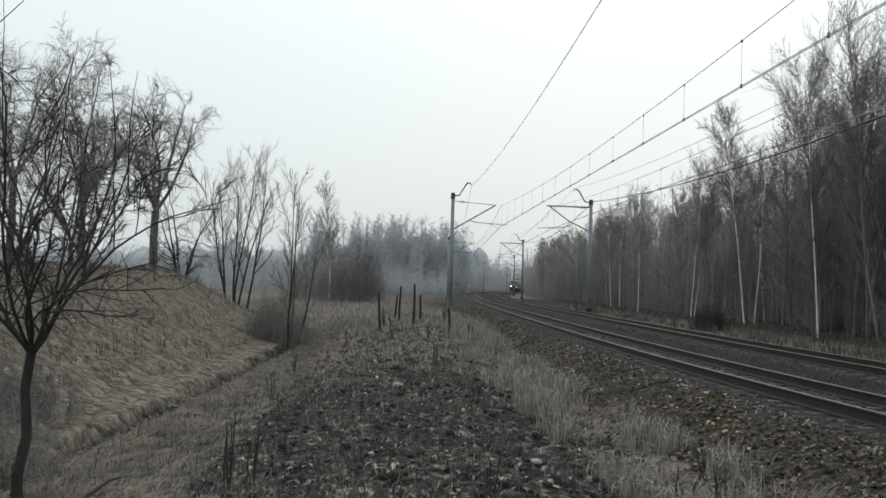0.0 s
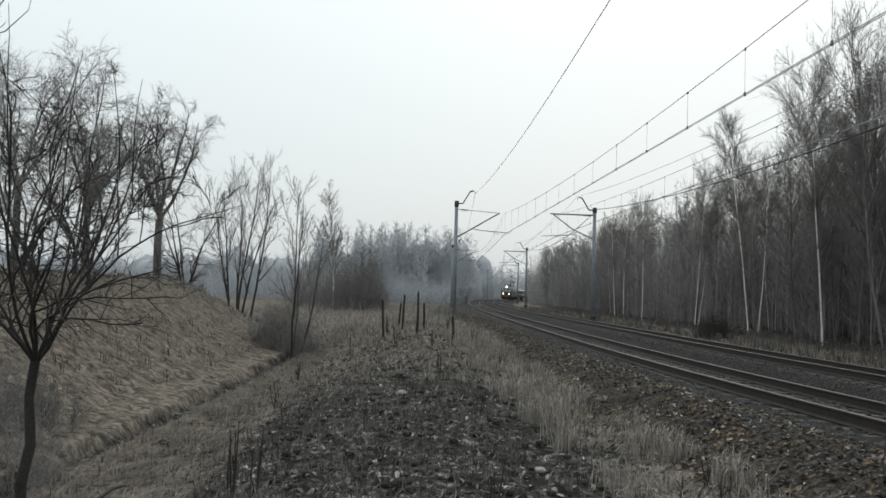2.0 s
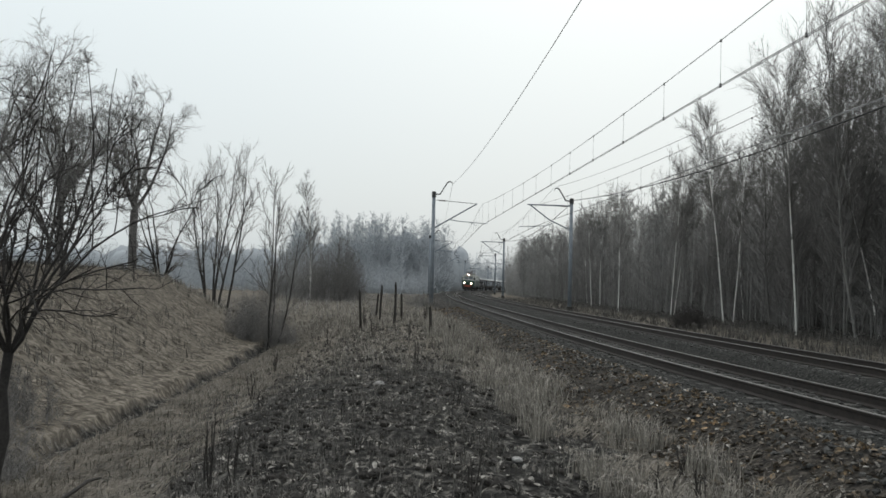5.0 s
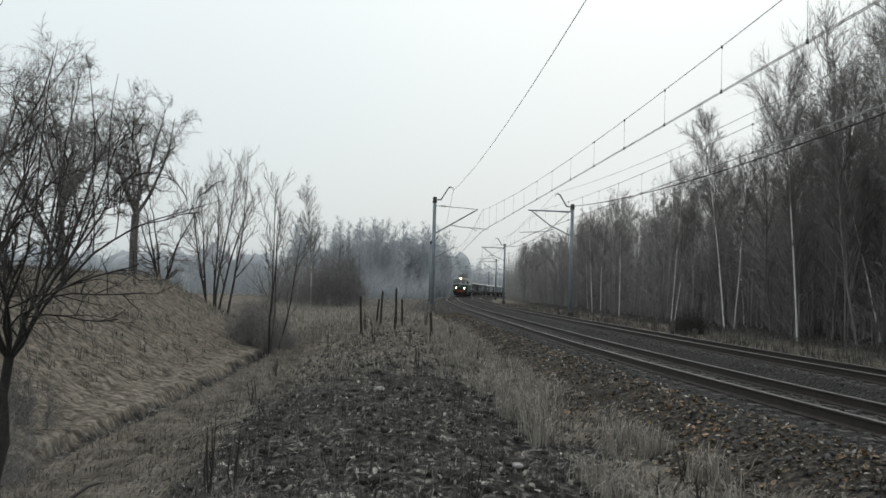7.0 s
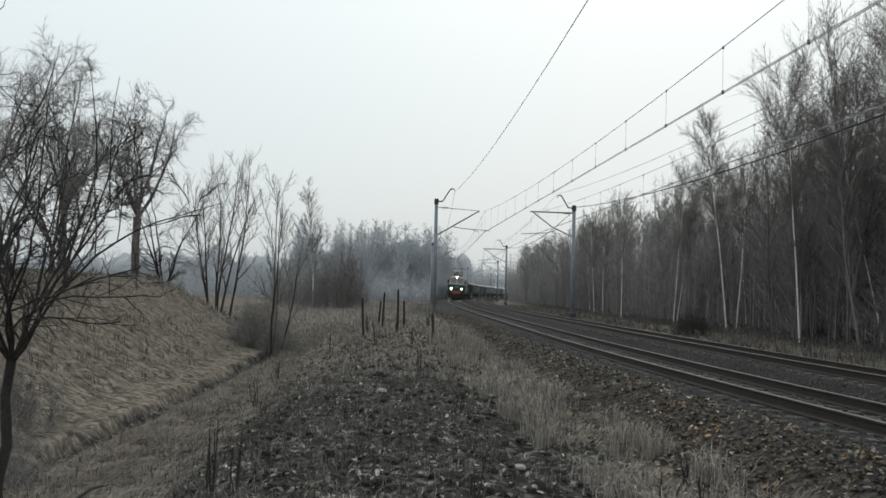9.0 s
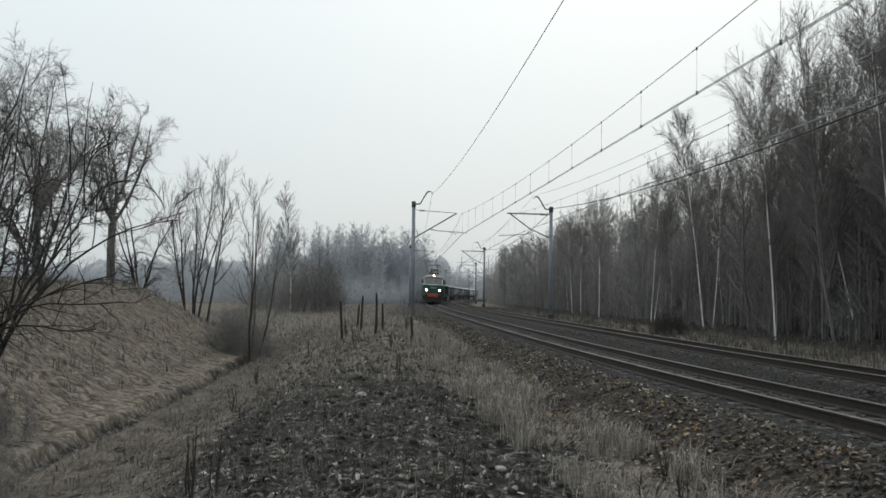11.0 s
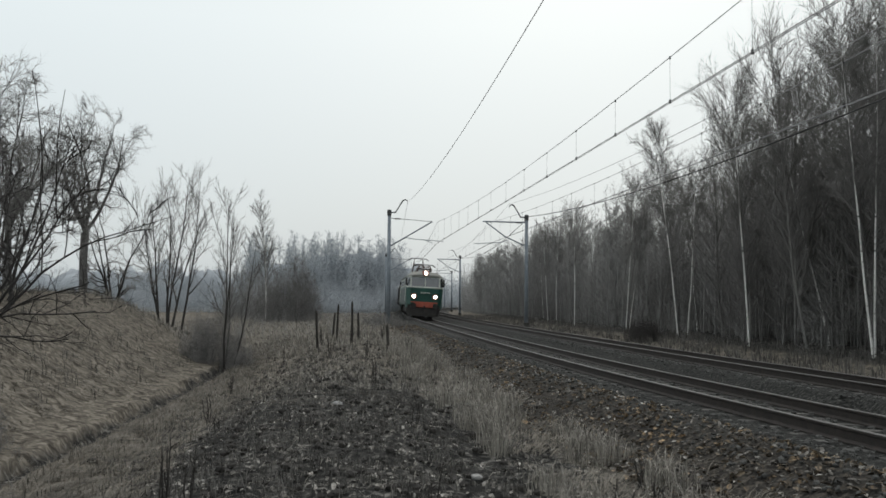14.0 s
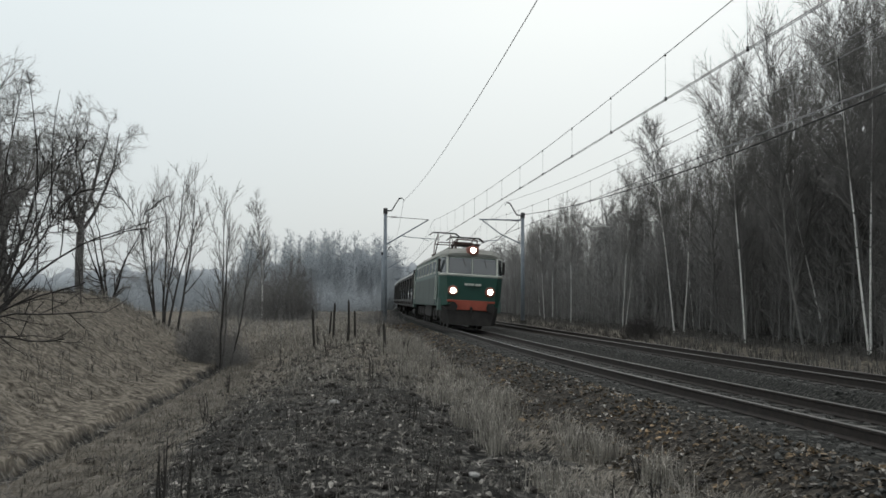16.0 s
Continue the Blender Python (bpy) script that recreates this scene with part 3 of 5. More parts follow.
def forest():
    rng = np.random.default_rng(5)
    for q in range(128):
        row = q % 4
        y = 22 + (q // 4) * 4.6 + rng.uniform(-2.4, 2.4)
        x = cx(y) + GAP + edge(y) + 0.6 + row * 2.4 + rng.uniform(-0.8, 0.8)
        k = rng.uniform(0.88, 1.05) * (1.30 - 0.40 * smooth01(33, 52, y))
        m = spot(x, y, rng.uniform(0, 360)) @ pose(0, 0, 0, rng.normal(0, 2.0), rng.normal(-3, 2.0), 0)
        # beyond 66 m only the kinds with haze in their colour
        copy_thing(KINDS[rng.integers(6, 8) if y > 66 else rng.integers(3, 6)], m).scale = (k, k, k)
    # slim white trunks that stand out at the edge: place, size, lean
    for kind, x, y, k, tilt in ((2, 16.9, 31.6, 1.0, -3), (0, 21.0, 42.5, 0.95, -9), (1, 20.6, 46.0, 0.85, -13), (2, 21.2, 47.5, 0.85, -7), (1, 16.9, 51.6, 0.8, -8), (2, 16.2, 62.0, 0.88, -4), (1, 16.6, 62.8, 0.75, -8),
                                (0, 15.4, 75.0, 0.8, -4), (1, 15.8, 85.0, 0.8, -5), (2, 15.4, 87.0, 0.78, -3), (0, 18.6, 38.4, 0.9, -9), (1, 19.3, 57.0, 0.8, -6), (2, 16.9, 98.0, 0.78, -4)):
        copy_thing(KINDS[kind], spot(x, y, 0, 0.1) @ pose(0, 0, 0, 0, tilt, y * 37)).scale = (k, k, k)
    # taller crowns that rise above the edge where it comes nearest
    for x, y, k in ((19.0, 35.5, 1.34), (20.6, 34.0, 1.4), (21.8, 36.5, 1.42), (18.4, 33.0, 1.3), (17.9, 41.4, 1.12), (18.8, 43.2, 1.1), (16.9, 43.5, 1.0), (17.4, 39.0, 1.14), (16.5, 42.0, 1.08), (20.2, 39.5, 1.25), (19.6, 30.5, 1.35)):
        copy_thing(KINDS[3 + int(x * 10) % 3], spot(x, y, y * 37) @ pose(0, 0, 0, 0, -3, 0)).scale = (k, k, k)


forest()


def stems(name, label, mat, count, place, rng, height, per, reach, thick=1.0, dome=None):
    """Many thin leafless stems with side twigs, joined: a thicket nobody could count."""
    bot = np.array([place(rng) for _ in range(count)])
    bot[:, 2] -= 0.3
    h = height * rng.uniform(0.6, 1.15, count)
    if dome:
        far = np.hypot(bot[:, 0] - dome[0], bot[:, 1] - dome[1]) / dome[2]
        h = h * (1.1 - 0.6 * far ** 2)
    top = bot + np.stack([rng.normal(0, 0.05, count) * h, rng.normal(0, 0.05, count) * h, h], 1)
    k = np.repeat(np.arange(count), per)
    t = rng.uniform(0.08, 0.99, len(k))
    p = bot[k] * (1 - t[:, None]) + top[k] * t[:, None]
    a = rng.uniform(0, 2 * math.pi, len(k))
    ln = h[k] * reach * (1.15 - t) * rng.uniform(0.5, 1.2, len(k))
    e = p + np.stack([np.cos(a) * ln, np.sin(a) * ln, ln * rng.uniform(0.3, 1.3, len(k))], 1)
    # each side branch carries two finer twigs
    j = np.repeat(np.arange(len(k)), 2)
    w = rng.uniform(0.3, 0.9, len(j))
    p2 = p[j] * (1 - w[:, None]) + e[j] * w[:, None]
    e2 = p2 + rng.normal(0, 0.22, (len(j), 3)) * ln[j, None] + np.stack([0 * w, 0 * w, 0.25 * ln[j]], 1)
    v = [spikes(bot, top, (0.006 * h + 0.005) * min(thick, 1.0)), spikes(p, e, (0.0014 * h[k] + 0.003) * thick), spikes(p2, e2, (0.0008 * h[k][j] + 0.003) * thick)]
    return tagged(mesh_arrays(name, v, mat), label, "thicket", kind="stuff")


def in_forest(rng):
    y = 18 + 46 * rng.random()
    x = cx(y) + GAP + edge(y) + 1.7 + 24 * rng.random() ** 1.3
    return x, y, floor_z(x, y)


def in_far_forest(rng):
    y = 58 + 240 * rng.random() ** 1.35
    x = cx(y) + GAP + edge(y) + 0.8 + 18 * rng.random() ** 1.5
    return x, y, floor_z(x, y)


def forest_brush(rng):
    y = 18 + 160 * rng.random() ** 1.3
    x = cx(y) + GAP + edge(y) - 0.5 + 7 * rng.random()
    return x, y, floor_z(x, y)


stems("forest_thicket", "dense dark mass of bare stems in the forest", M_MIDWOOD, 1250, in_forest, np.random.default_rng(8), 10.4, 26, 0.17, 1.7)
# the thicket farther off, its haze painted in as a paler tone
stems("forest_thicket", "mass of bare forest stems by the bend, paled with painted haze", M_TWIG_PALE, 1350, in_far_forest, np.random.default_rng(18), 9.6, 26, 0.17, 1.5)


def forest_veil(rng):
    y = 20 + 120 * rng.random() ** 1.3
    x = cx(y) + GAP + edge(y) + 4.5 * rng.random()
    return x, y, floor_z(x, y)


stems("forest_saplings", "slim bare saplings with fine twigs at the forest edge", M_TWIG, 560, forest_veil, np.random.default_rng(14), 6.0, 30, 0.20, 1.5)
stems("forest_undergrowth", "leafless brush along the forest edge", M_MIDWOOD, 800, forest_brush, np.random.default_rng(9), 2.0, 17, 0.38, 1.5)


# far woods, haze painted into their pale blue-grey colour
def far_left(rng):
    x = rng.uniform(-170, 14)
    y = 245 + 60 * rng.random() + 0.25 * abs(x)
    return min(x, cx(y) - 9), y, -1.2


def far_mid(rng):
    k = rng.integers(0, 9)
    x, y = (-22, -17, -13, -9.5, -6.5, -3.5, -0.5, 2.0, -12)[k], (170, 178, 165, 175, 168, 180, 176, 190, 185)[k]
    return x + rng.normal(0, 1.5), y + rng.normal(0, 2.5), -0.8


def far_bend(rng):
    y = rng.uniform(345, 425)
    return cx(y) - 7 - 42 * rng.random(), y, zr(y) - 0.6


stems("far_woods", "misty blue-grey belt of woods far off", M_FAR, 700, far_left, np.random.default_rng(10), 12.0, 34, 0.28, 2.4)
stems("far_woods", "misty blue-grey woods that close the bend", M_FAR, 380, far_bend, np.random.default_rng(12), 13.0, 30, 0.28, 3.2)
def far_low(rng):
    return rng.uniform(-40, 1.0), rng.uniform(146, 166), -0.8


# added low stems in the haze colour, covering the gloom below the trees
stems("far_brush", "added low stems in haze colour below the far trees", M_FAR, 420, far_low, np.random.default_rng(13), 5.5, 26, 0.32, 2.6)
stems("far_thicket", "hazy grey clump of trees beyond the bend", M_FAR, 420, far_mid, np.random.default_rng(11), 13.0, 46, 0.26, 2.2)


def far_crowns(name, label, places, seed):
    """Rounded, lumpy leafless crowns far off, haze put into their colour, joined: one belt of woods."""
    rng = np.random.default_rng(seed)
    shape = bmesh.new()
    bmesh.ops.create_icosphere(shape, subdivisions=3, radius=1.0)
    vs = np.array([v.co[:] for v in shape.verts])
    fs = np.array([[v.index for v in f.verts] for f in shape.faces])
    shape.free()
    pieces = []
    for x, y, w, h in places(rng):
        seat = Vector((x, y, 0))
        lump = np.array([1 + 0.20 * noise.noise(Vector(v) * 2.2 + seat) + 0.16 * noise.noise(Vector(v) * 6 + seat) + 0.12 * noise.noise(Vector(v) * 14 + seat) for v in vs])
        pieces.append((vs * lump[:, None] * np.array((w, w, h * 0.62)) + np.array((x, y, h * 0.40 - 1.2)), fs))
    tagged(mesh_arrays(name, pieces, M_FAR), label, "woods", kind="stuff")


def belt(rng):
    for k in range(46):
        x = -170 + 182 * (k + rng.random()) / 46
        yield x, 268 + 0.25 * abs(x) + rng.uniform(0, 25), rng.uniform(3.5, 6.5), rng.uniform(9, 13.5)


def clump(rng):
    for x, y, h in ((-22, 176, 8), (-18, 184, 9), (-14, 176, 8.5), (-10, 182, 10), (-6.5, 180, 12), (-3, 188, 13), (0.5, 190, 12), (-1.5, 200, 12)):
        yield x + rng.normal(0, 0.5), y, rng.uniform(2.6, 3.8), h * rng.uniform(0.9, 1.05)


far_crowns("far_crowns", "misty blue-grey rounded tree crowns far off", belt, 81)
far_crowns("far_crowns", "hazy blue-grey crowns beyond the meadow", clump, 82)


def scrubby(rng):
    y = 44 + 80 * rng.random() ** 1.2
    x = rng.uniform(-13, cx(y) - 3.4)
    return x, y, floor_z(x, y)


stems("meadow_scrub", "thin grey dead weeds and scrub over the meadow", M_TWIG_PALE, 380, scrubby, np.random.default_rng(15), 1.3, 10, 0.30, 1.3)


# ---------------------------------------------------------------- trees by the path and on the bank
tree("roadside_tree", "dark many-branched bare tree standing in dry grass", M_BARK, M_BARK, spot(-4.02, 9.2), 15, height=4.9, radius=0.048, fork=1.5, stems=11, spread=0.80, lean=(0.04, 0.0), first=0.08, n1=8, n2=6, n3=5, up=0.6, reach=0.22, wander=0.22, twig=0.0024, shoots=1, slim=0.42)
OAK = dict(first=0.08, n2=9, n3=10, up=0.28, wander=0.24, twig=0.0042, rounded=True)
# these three oaks take the bark and twig colours that carry haze
tree("bank_tree", "bare oak with a straight grey trunk and crooked limbs", M_BARK_GREY, M_TWIG_PALE, spot(-14.1, 46), 31, height=10.9, radius=0.19, fork=4.9, spread=0.46, n1=13, reach=0.17, stems=6, slim=0.5, **OAK)
tree("bank_tree", "bare oak with upright shoots on the bank", M_BARK_GREY, M_TWIG_PALE, spot(-15.7, 41), 22, height=10.8, radius=0.15, fork=4.0, spread=0.55, n1=12, reach=0.18, shoots=1, stems=6, slim=0.5, **OAK)
tree("bank_tree", "tall bare oak with crooked limbs on the bank", M_BARK_GREY, M_TWIG_PALE, spot(-18.3, 40), 23, height=11.4, radius=0.15, fork=4.0, spread=0.55, n1=12, reach=0.18, stems=6, slim=0.5, **OAK)
tree("bank_tree", "bare forked tree with dark stems on the bank", M_BARK, M_TWIG, spot(-13.0, 33), 28, height=7.4, radius=0.085, fork=1.0, spread=0.36, n1=12, reach=0.18, stems=5, slim=0.6, **OAK)
tree("bank_tree", "dark bushy bare tree on the bank's crest", M_BARK, M_TWIG, spot(-11.2, 25), 29, height=6.3, radius=0.06, fork=0.6, spread=0.45, n1=11, reach=0.18, shoots=1, stems=5, slim=0.6, **OAK)
tree("bank_tree", "low dark bare tree with tangled twigs on the slope", M_BARK, M_TWIG, spot(-9.1, 24), 34, height=5.4, radius=0.06, fork=0.5, spread=0.50, n1=11, reach=0.18, stems=5, slim=0.6, **OAK)
tree("bank_tree", "slender forked bare tree at the bank's end", M_BARK, M_TWIG, spot(-12.2, 44), 24, height=6.6, radius=0.085, fork=1.0, spread=0.40, n1=9, reach=0.19, stems=5, slim=0.7, **OAK)
tree("many_stemmed_tree", "bare tree of several upright stems on the slope", M_BARK, M_TWIG, spot(-9.2, 42), 25, height=7.2, radius=0.06, first=0.25, n1=12, n2=6, n3=6, up=0.9, reach=0.22, wander=0.07, stems=6, spread=0.13, twig=0.005, rounded=True)
tree("many_stemmed_tree", "thin bare tree growing out of a bush", M_BARK, M_TWIG, spot(-4.9, 30.5), 26, height=5.9, radius=0.036, first=0.2, n1=10, n2=6, n3=5, up=0.9, reach=0.20, wander=0.07, stems=4, spread=0.14, twig=0.004, rounded=True)
tree("birch_tree", "lone pale birch standing in the misty meadow", M_BIRCH, M_TWIG_PALE, spot(-11.0, 92), 27, height=11.8, radius=0.12, first=0.2, n1=34, n2=9, n3=9, up=0.7, reach=0.15, wander=0.07, twig=0.007, rounded=True, limb=9)


def overhang():
    """A slim tree beside the path whose bough hangs over it."""
    root = tagged(empty("leaning_tree", spot(-4.3, 6.3)), "slim dark bare tree with a bough over the path", "tree")
    v, f = tubes([([(0, 0, -0.2), (0.03, 0, 1.2), (0.0, 0.02, 2.6), (0.1, 0, 4.2), (0.05, 0.05, 5.4)], [0.05, 0.045, 0.035, 0.022, 0.006])], 7)
    mesh_object("trunk", v, f, M_BARK, True, root)
    v, f = tubes([([(0.0, 0.02, 3.1), (0.5, 0, 3.57), (0.98, 0.02, 3.90), (1.25, 0, 4.18), (1.42, 0.03, 4.42)], [0.013, 0.009, 0.006, 0.004, 0.002]),
                  ([(0.98, 0, 3.92), (1.26, 0.05, 4.0), (1.40, 0.08, 4.16), (1.42, 0.1, 4.3)], [0.005, 0.004, 0.003, 0.002]), ([(0.5, 0, 3.57), (0.8, -0.1, 4.05), (0.9, -0.1, 4.4)], [0.008, 0.006, 0.002]),
                  ([(0.1, 0, 4.2), (-0.4, 0.1, 4.9), (-0.5, 0.1, 5.3)], [0.014, 0.009, 0.003])], 5)
    mesh_object("bough", v, f, M_BARK, True, root, "thin drooping bough")


overhang()


def bush_at(x0, y0, r):
    def place(rng):
        a, d = rng.uniform(0, 2 * math.pi), r * math.sqrt(rng.random())
        x, y = x0 + d * math.cos(a), y0 + d * math.sin(a)
        return x, y, floor_z(x, y)
    return place


def bush(label, mat, x, y, r, count, height, seed):
    ob = stems("bush", label, mat, count, bush_at(x, y, r), np.random.default_rng(seed), height, 22, 0.38, 1.0, (x, y, r))
    tagged(ob, category="bush", kind="thing")


bush("dense leafless bush at the ditch", M_TWIG, -5.25, 31, 1.1, 135, 2.0, 31)
bush("dark leafless thicket in the meadow", M_TWIG, -8.0, 84, 2.9, 200, 5.6, 32)
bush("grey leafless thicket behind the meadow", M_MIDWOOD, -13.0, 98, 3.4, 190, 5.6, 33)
bush("low scrub by the railway", M_TWIG, 0.2, 62, 1.6, 120, 1.3, 34)
bush("dark evergreen-looking shrub at the forest edge", M_BARK, 13.2, 47, 0.9, 150, 1.6, 35)


# ---------------------------------------------------------------- grass, leaves, stones and stalks
def blades(name, label, mat, spots, length, width, bend, rng, lay=None, flat=0.0):
    """Bent blades, each a tapering strip of two joints with a fold along it."""
    verts, faces, b = [], [], 0
    for x, y in spots:
        z = floor_z(x, y) - 0.02
        a = rng.uniform(0, 2 * math.pi) if lay is None else rng.normal(lay, 0.45)
        ln = length * rng.uniform(0.5, 1.3)
        w = width * rng.uniform(0.6, 1.4)
        bd = bend * rng.uniform(0.3, 1.5)
        ca, sa = math.cos(a), math.sin(a)
        h1, h2 = ln * 0.55, ln * (1.0 - 0.35 * min(1, bd))
        o1, o2 = ln * 0.15 * bd, ln * 0.62 * bd
        if flat:
            h1, h2, o1, o2 = 0.10 * ln + 0.03, 0.10 * ln * rng.random(), ln * 0.45, ln * 0.9
            z1 = floor_z(x + ca * o1, y + sa * o1) - z
            z2 = floor_z(x + ca * o2, y + sa * o2) - z
            h1, h2, bd = h1 + z1 * flat, h2 + z2 * flat + 0.02, 0.0
        px, py = -sa * w, ca * w
        verts += [(x - px, y - py, z), (x + px, y + py, z), (x + ca * o1 - px * 0.8, y + sa * o1 - py * 0.8, z + h1), (x + ca * o1 + px * 0.8, y + sa * o1 + py * 0.8, z + h1), (x + ca * o2, y + sa * o2, z + (h2 if flat else max(0.03, h2 - 0.3 * ln * max(0, bd - 0.8))))]
        faces += [(b, b + 1, b + 3, b + 2), (b + 2, b + 3, b + 4)]
        b += 5
    return tagged(mesh_object(name, verts, faces, mat, False), label, "grass", kind="stuff")


def scatter(rng, n, fx, y0, y1, power=1.0, clump=0):
    out = []
    while len(out) < n:
        y = y0 + (y1 - y0) * rng.random() ** power
        lo, hi = fx(y)
        x = rng.uniform(lo, hi)
        for _ in range(max(1, clump)):
            out.append((x + rng.normal(0, 0.07) * (clump > 0), y + rng.normal(0, 0.07) * (clump > 0)))
    return out


def patchy(spots, size, keep):
    """Leaves only the spots in patches."""
    return [(x, y) for x, y in spots if noise.noise(Vector((x * size, y * size, 4.2))) > keep]


def heap(rng, n, y0, y1, power, clump=0):
    """Places on the mound, thinning out towards its edges."""
    out = []
    while len(out) < n:
        y = y0 + (y1 - y0) * rng.random() ** power
        x = rng.normal(-0.2 - 0.02 * y, 1.1 + 0.05 * max(y, 0))
        if not -2.9 - 0.075 * y < x < cx(y) - 2.6:
            continue
        for _ in range(max(1, clump)):
            out.append((x + rng.normal(0, 0.07) * (clump > 0), y + rng.normal(0, 0.07) * (clump > 0)))
    return out


rg = np.random.default_rng(77)
blades("bank_grass", "long combed straw-coloured grass on the bank", M_GRASS, scatter(rg, 24000, lambda y: (bank_foot(y) - 7.5, bank_foot(y) - 0.75), 8, 48, 1.3, 7), 0.40, 0.006, 1.3, rg, -0.35, 1.0)
blades("bank_tufts", "standing tufts of dry grass on the bank", M_GRASS_DARK, scatter(rg, 5000, lambda y: (bank_foot(y) - 7.5, bank_foot(y) - 0.75), 8, 48, 1.3, 8), 0.30, 0.006, 1.0, rg)
blades("trough_grass", "flattened pale dry grass in the trough", M_GRASS, scatter(rg, 20000, lambda y: (bank_foot(y) + 0.30, -1.8 - 0.07 * min(y, 30)), 6.5, 45, 1.5, 9), 0.36, 0.006, 1.6, rg, 0.6, 1.0)
blades("trough_tufts", "loose standing straw in the trough", M_GRASS, scatter(rg, 5000, lambda y: (bank_foot(y) + 0.30, -1.7 - 0.07 * min(y, 30)), 6.5, 45, 1.5, 7), 0.22, 0.005, 1.2, rg)
blades("mound_grass", "sparse dark withered grass on the soil mound", M_GRASS_DARK, heap(rg, 17000, 6.3, 48, 1.4, 7), 0.20, 0.0045, 1.1, rg)
# pale grass farther up the mound, which also brightens it like haze
blades("mound_pale_grass", "thin pale dry grass spreading over the mound", M_GRASS_PALE, heap(rg, 8000, 17, 50, 1.0, 9), 0.22, 0.005, 1.2, rg)
blades("mound_straw", "bleached bits of straw lying on the soil", M_GRASS_PALE, heap(rg, 4500, 6.3, 44, 1.4, 3), 0.16, 0.004, 1.2, rg, 0.3, 1.0)
blades("verge_grass", "upright bleached grass beside the ballast", M_GRASS_PALE, patchy(scatter(rg, 22000, lambda y: (cx(y) - 4.6, cx(y) - 2.9), 6.0, 40, 1.9, 16), 1.1, 0.10), 0.42, 0.005, 0.95, rg)
blades("verge_mat", "matted tan grass lying along the ballast foot", M_GRASS, patchy(scatter(rg, 14000, lambda y: (cx(y) - 4.5, cx(y) - 2.8), 6.0, 46, 1.5, 12), 0.7, -0.15), 0.34, 0.005, 1.4, rg, 0.9, 1.0)
# meadow blades in the pale colour, the mist put into their tone
blades("meadow_grass", "dry meadow grass, paled to stand for mist", M_GRASS_PALE, scatter(rg, 20000, lambda y: (-16, cx(y) - 3.2), 34, 130, 1.4, 5), 0.34, 0.012, 0.9, rg)
blades("far_verge_grass", "pale dry grass between track and forest", M_GRASS_DARK, scatter(rg, 12000, lambda y: (cx(y) + GAP + 2.6, cx(y) + GAP + 8.5), 14, 130, 1.5, 5), 0.42, 0.012, 0.7, rg)


def litter(name, label, mat, spots, size, rng):
    """Curled fallen leaves: two lobes folded along the rib, lying at all angles."""
    verts, faces, b = [], [], 0
    for x, y in spots:
        z = floor_z(x, y) + 0.015
        s = size * rng.uniform(0.5, 1.3)
        m = Euler((rng.normal(0, 0.45), rng.normal(0, 0.45), rng.uniform(0, 6.3))).to_matrix()
        c = rng.uniform(0.1, 0.5) * s
        for p in ((-s, 0, 0), (-0.3 * s, -0.55 * s, c), (0.5 * s, -0.4 * s, c), (s, 0, 0.1 * s), (0.5 * s, 0.4 * s, c), (-0.3 * s, 0.55 * s, c), (0, 0, 0)):
            q = m @ Vector(p)
            verts.append((x + q.x, y + q.y, z + q.z))
        faces += [(b, b + 1, b + 6), (b + 1, b + 2, b + 6), (b + 2, b + 3, b + 6), (b + 3, b + 4, b + 6), (b + 4, b + 5, b + 6), (b + 5, b, b + 6)]
        b += 7
    return tagged(mesh_object(name, verts, faces, mat, False), label, "fallen leaves", kind="stuff")


litter("shoulder_leaves", "brown and orange fallen leaves on the ballast shoulder", M_LEAF, scatter(rg, 5200, lambda y: (cx(y) - 3.4, cx(y) - 1.6), 6.5, 60, 1.6), 0.045, rg)
litter("shoulder_straw", "pale dry leaves among the ballast", M_LEAF_PALE, scatter(rg, 3800, lambda y: (cx(y) - 3.6, cx(y) - 1.5), 6.5, 50, 1.6), 0.032, rg)
litter("mound_leaves", "scattered pale and brown leaves on dark soil", M_LEAF_PALE, heap(rg, 5600, 6.3, 40, 1.5), 0.036, rg)


litter("path_leaves", "scattered pale leaves on the trodden soil", M_LEAF_PALE, heap(rg, 900, -5, 6.3, 1.0), 0.042, rg)
blades("path_grass", "sparse withered grass on the trodden soil", M_GRASS_DARK, heap(rg, 3500, -5, 6.3, 1.0, 7), 0.18, 0.005, 0.9, rg)
blades("path_side_grass", "flattened pale grass beside the path", M_GRASS, scatter(rg, 5000, lambda y: (-9.0, -1.9), -5, 6.5, 1.0, 9), 0.36, 0.006, 1.6, rg, 0.6, 1.0)


def pebbles(name, label, mat, spots, size, rng):
    shape = bmesh.new()
    bmesh.ops.create_icosphere(shape, subdivisions=1, radius=1.0)
    vs = np.array([v.co[:] for v in shape.verts])
    fs = [[v.index for v in f.verts] for f in shape.faces]
    shape.free()
    verts, faces, b = [], [], 0
    for x, y in spots:
        s = size * rng.uniform(0.5, 1.5)
        p = vs * (1 + rng.normal(0, 0.14, (len(vs), 1))) * s * np.array((1, rng.uniform(0.6, 1), rng.uniform(0.5, 0.8)))
        a = rng.uniform(0, 6.3)
        p = p @ np.array(((math.cos(a), math.sin(a), 0), (-math.sin(a), math.cos(a), 0), (0, 0, 1)))
        verts += [(x + q[0], y + q[1], floor_z(x, y) + q[2] + 0.2 * s) for q in p]
        faces += [tuple(i + b for i in f) for f in fs]
        b += len(vs)
    return tagged(mesh_object(name, verts, faces, mat, False), label, "stones", kind="stuff")


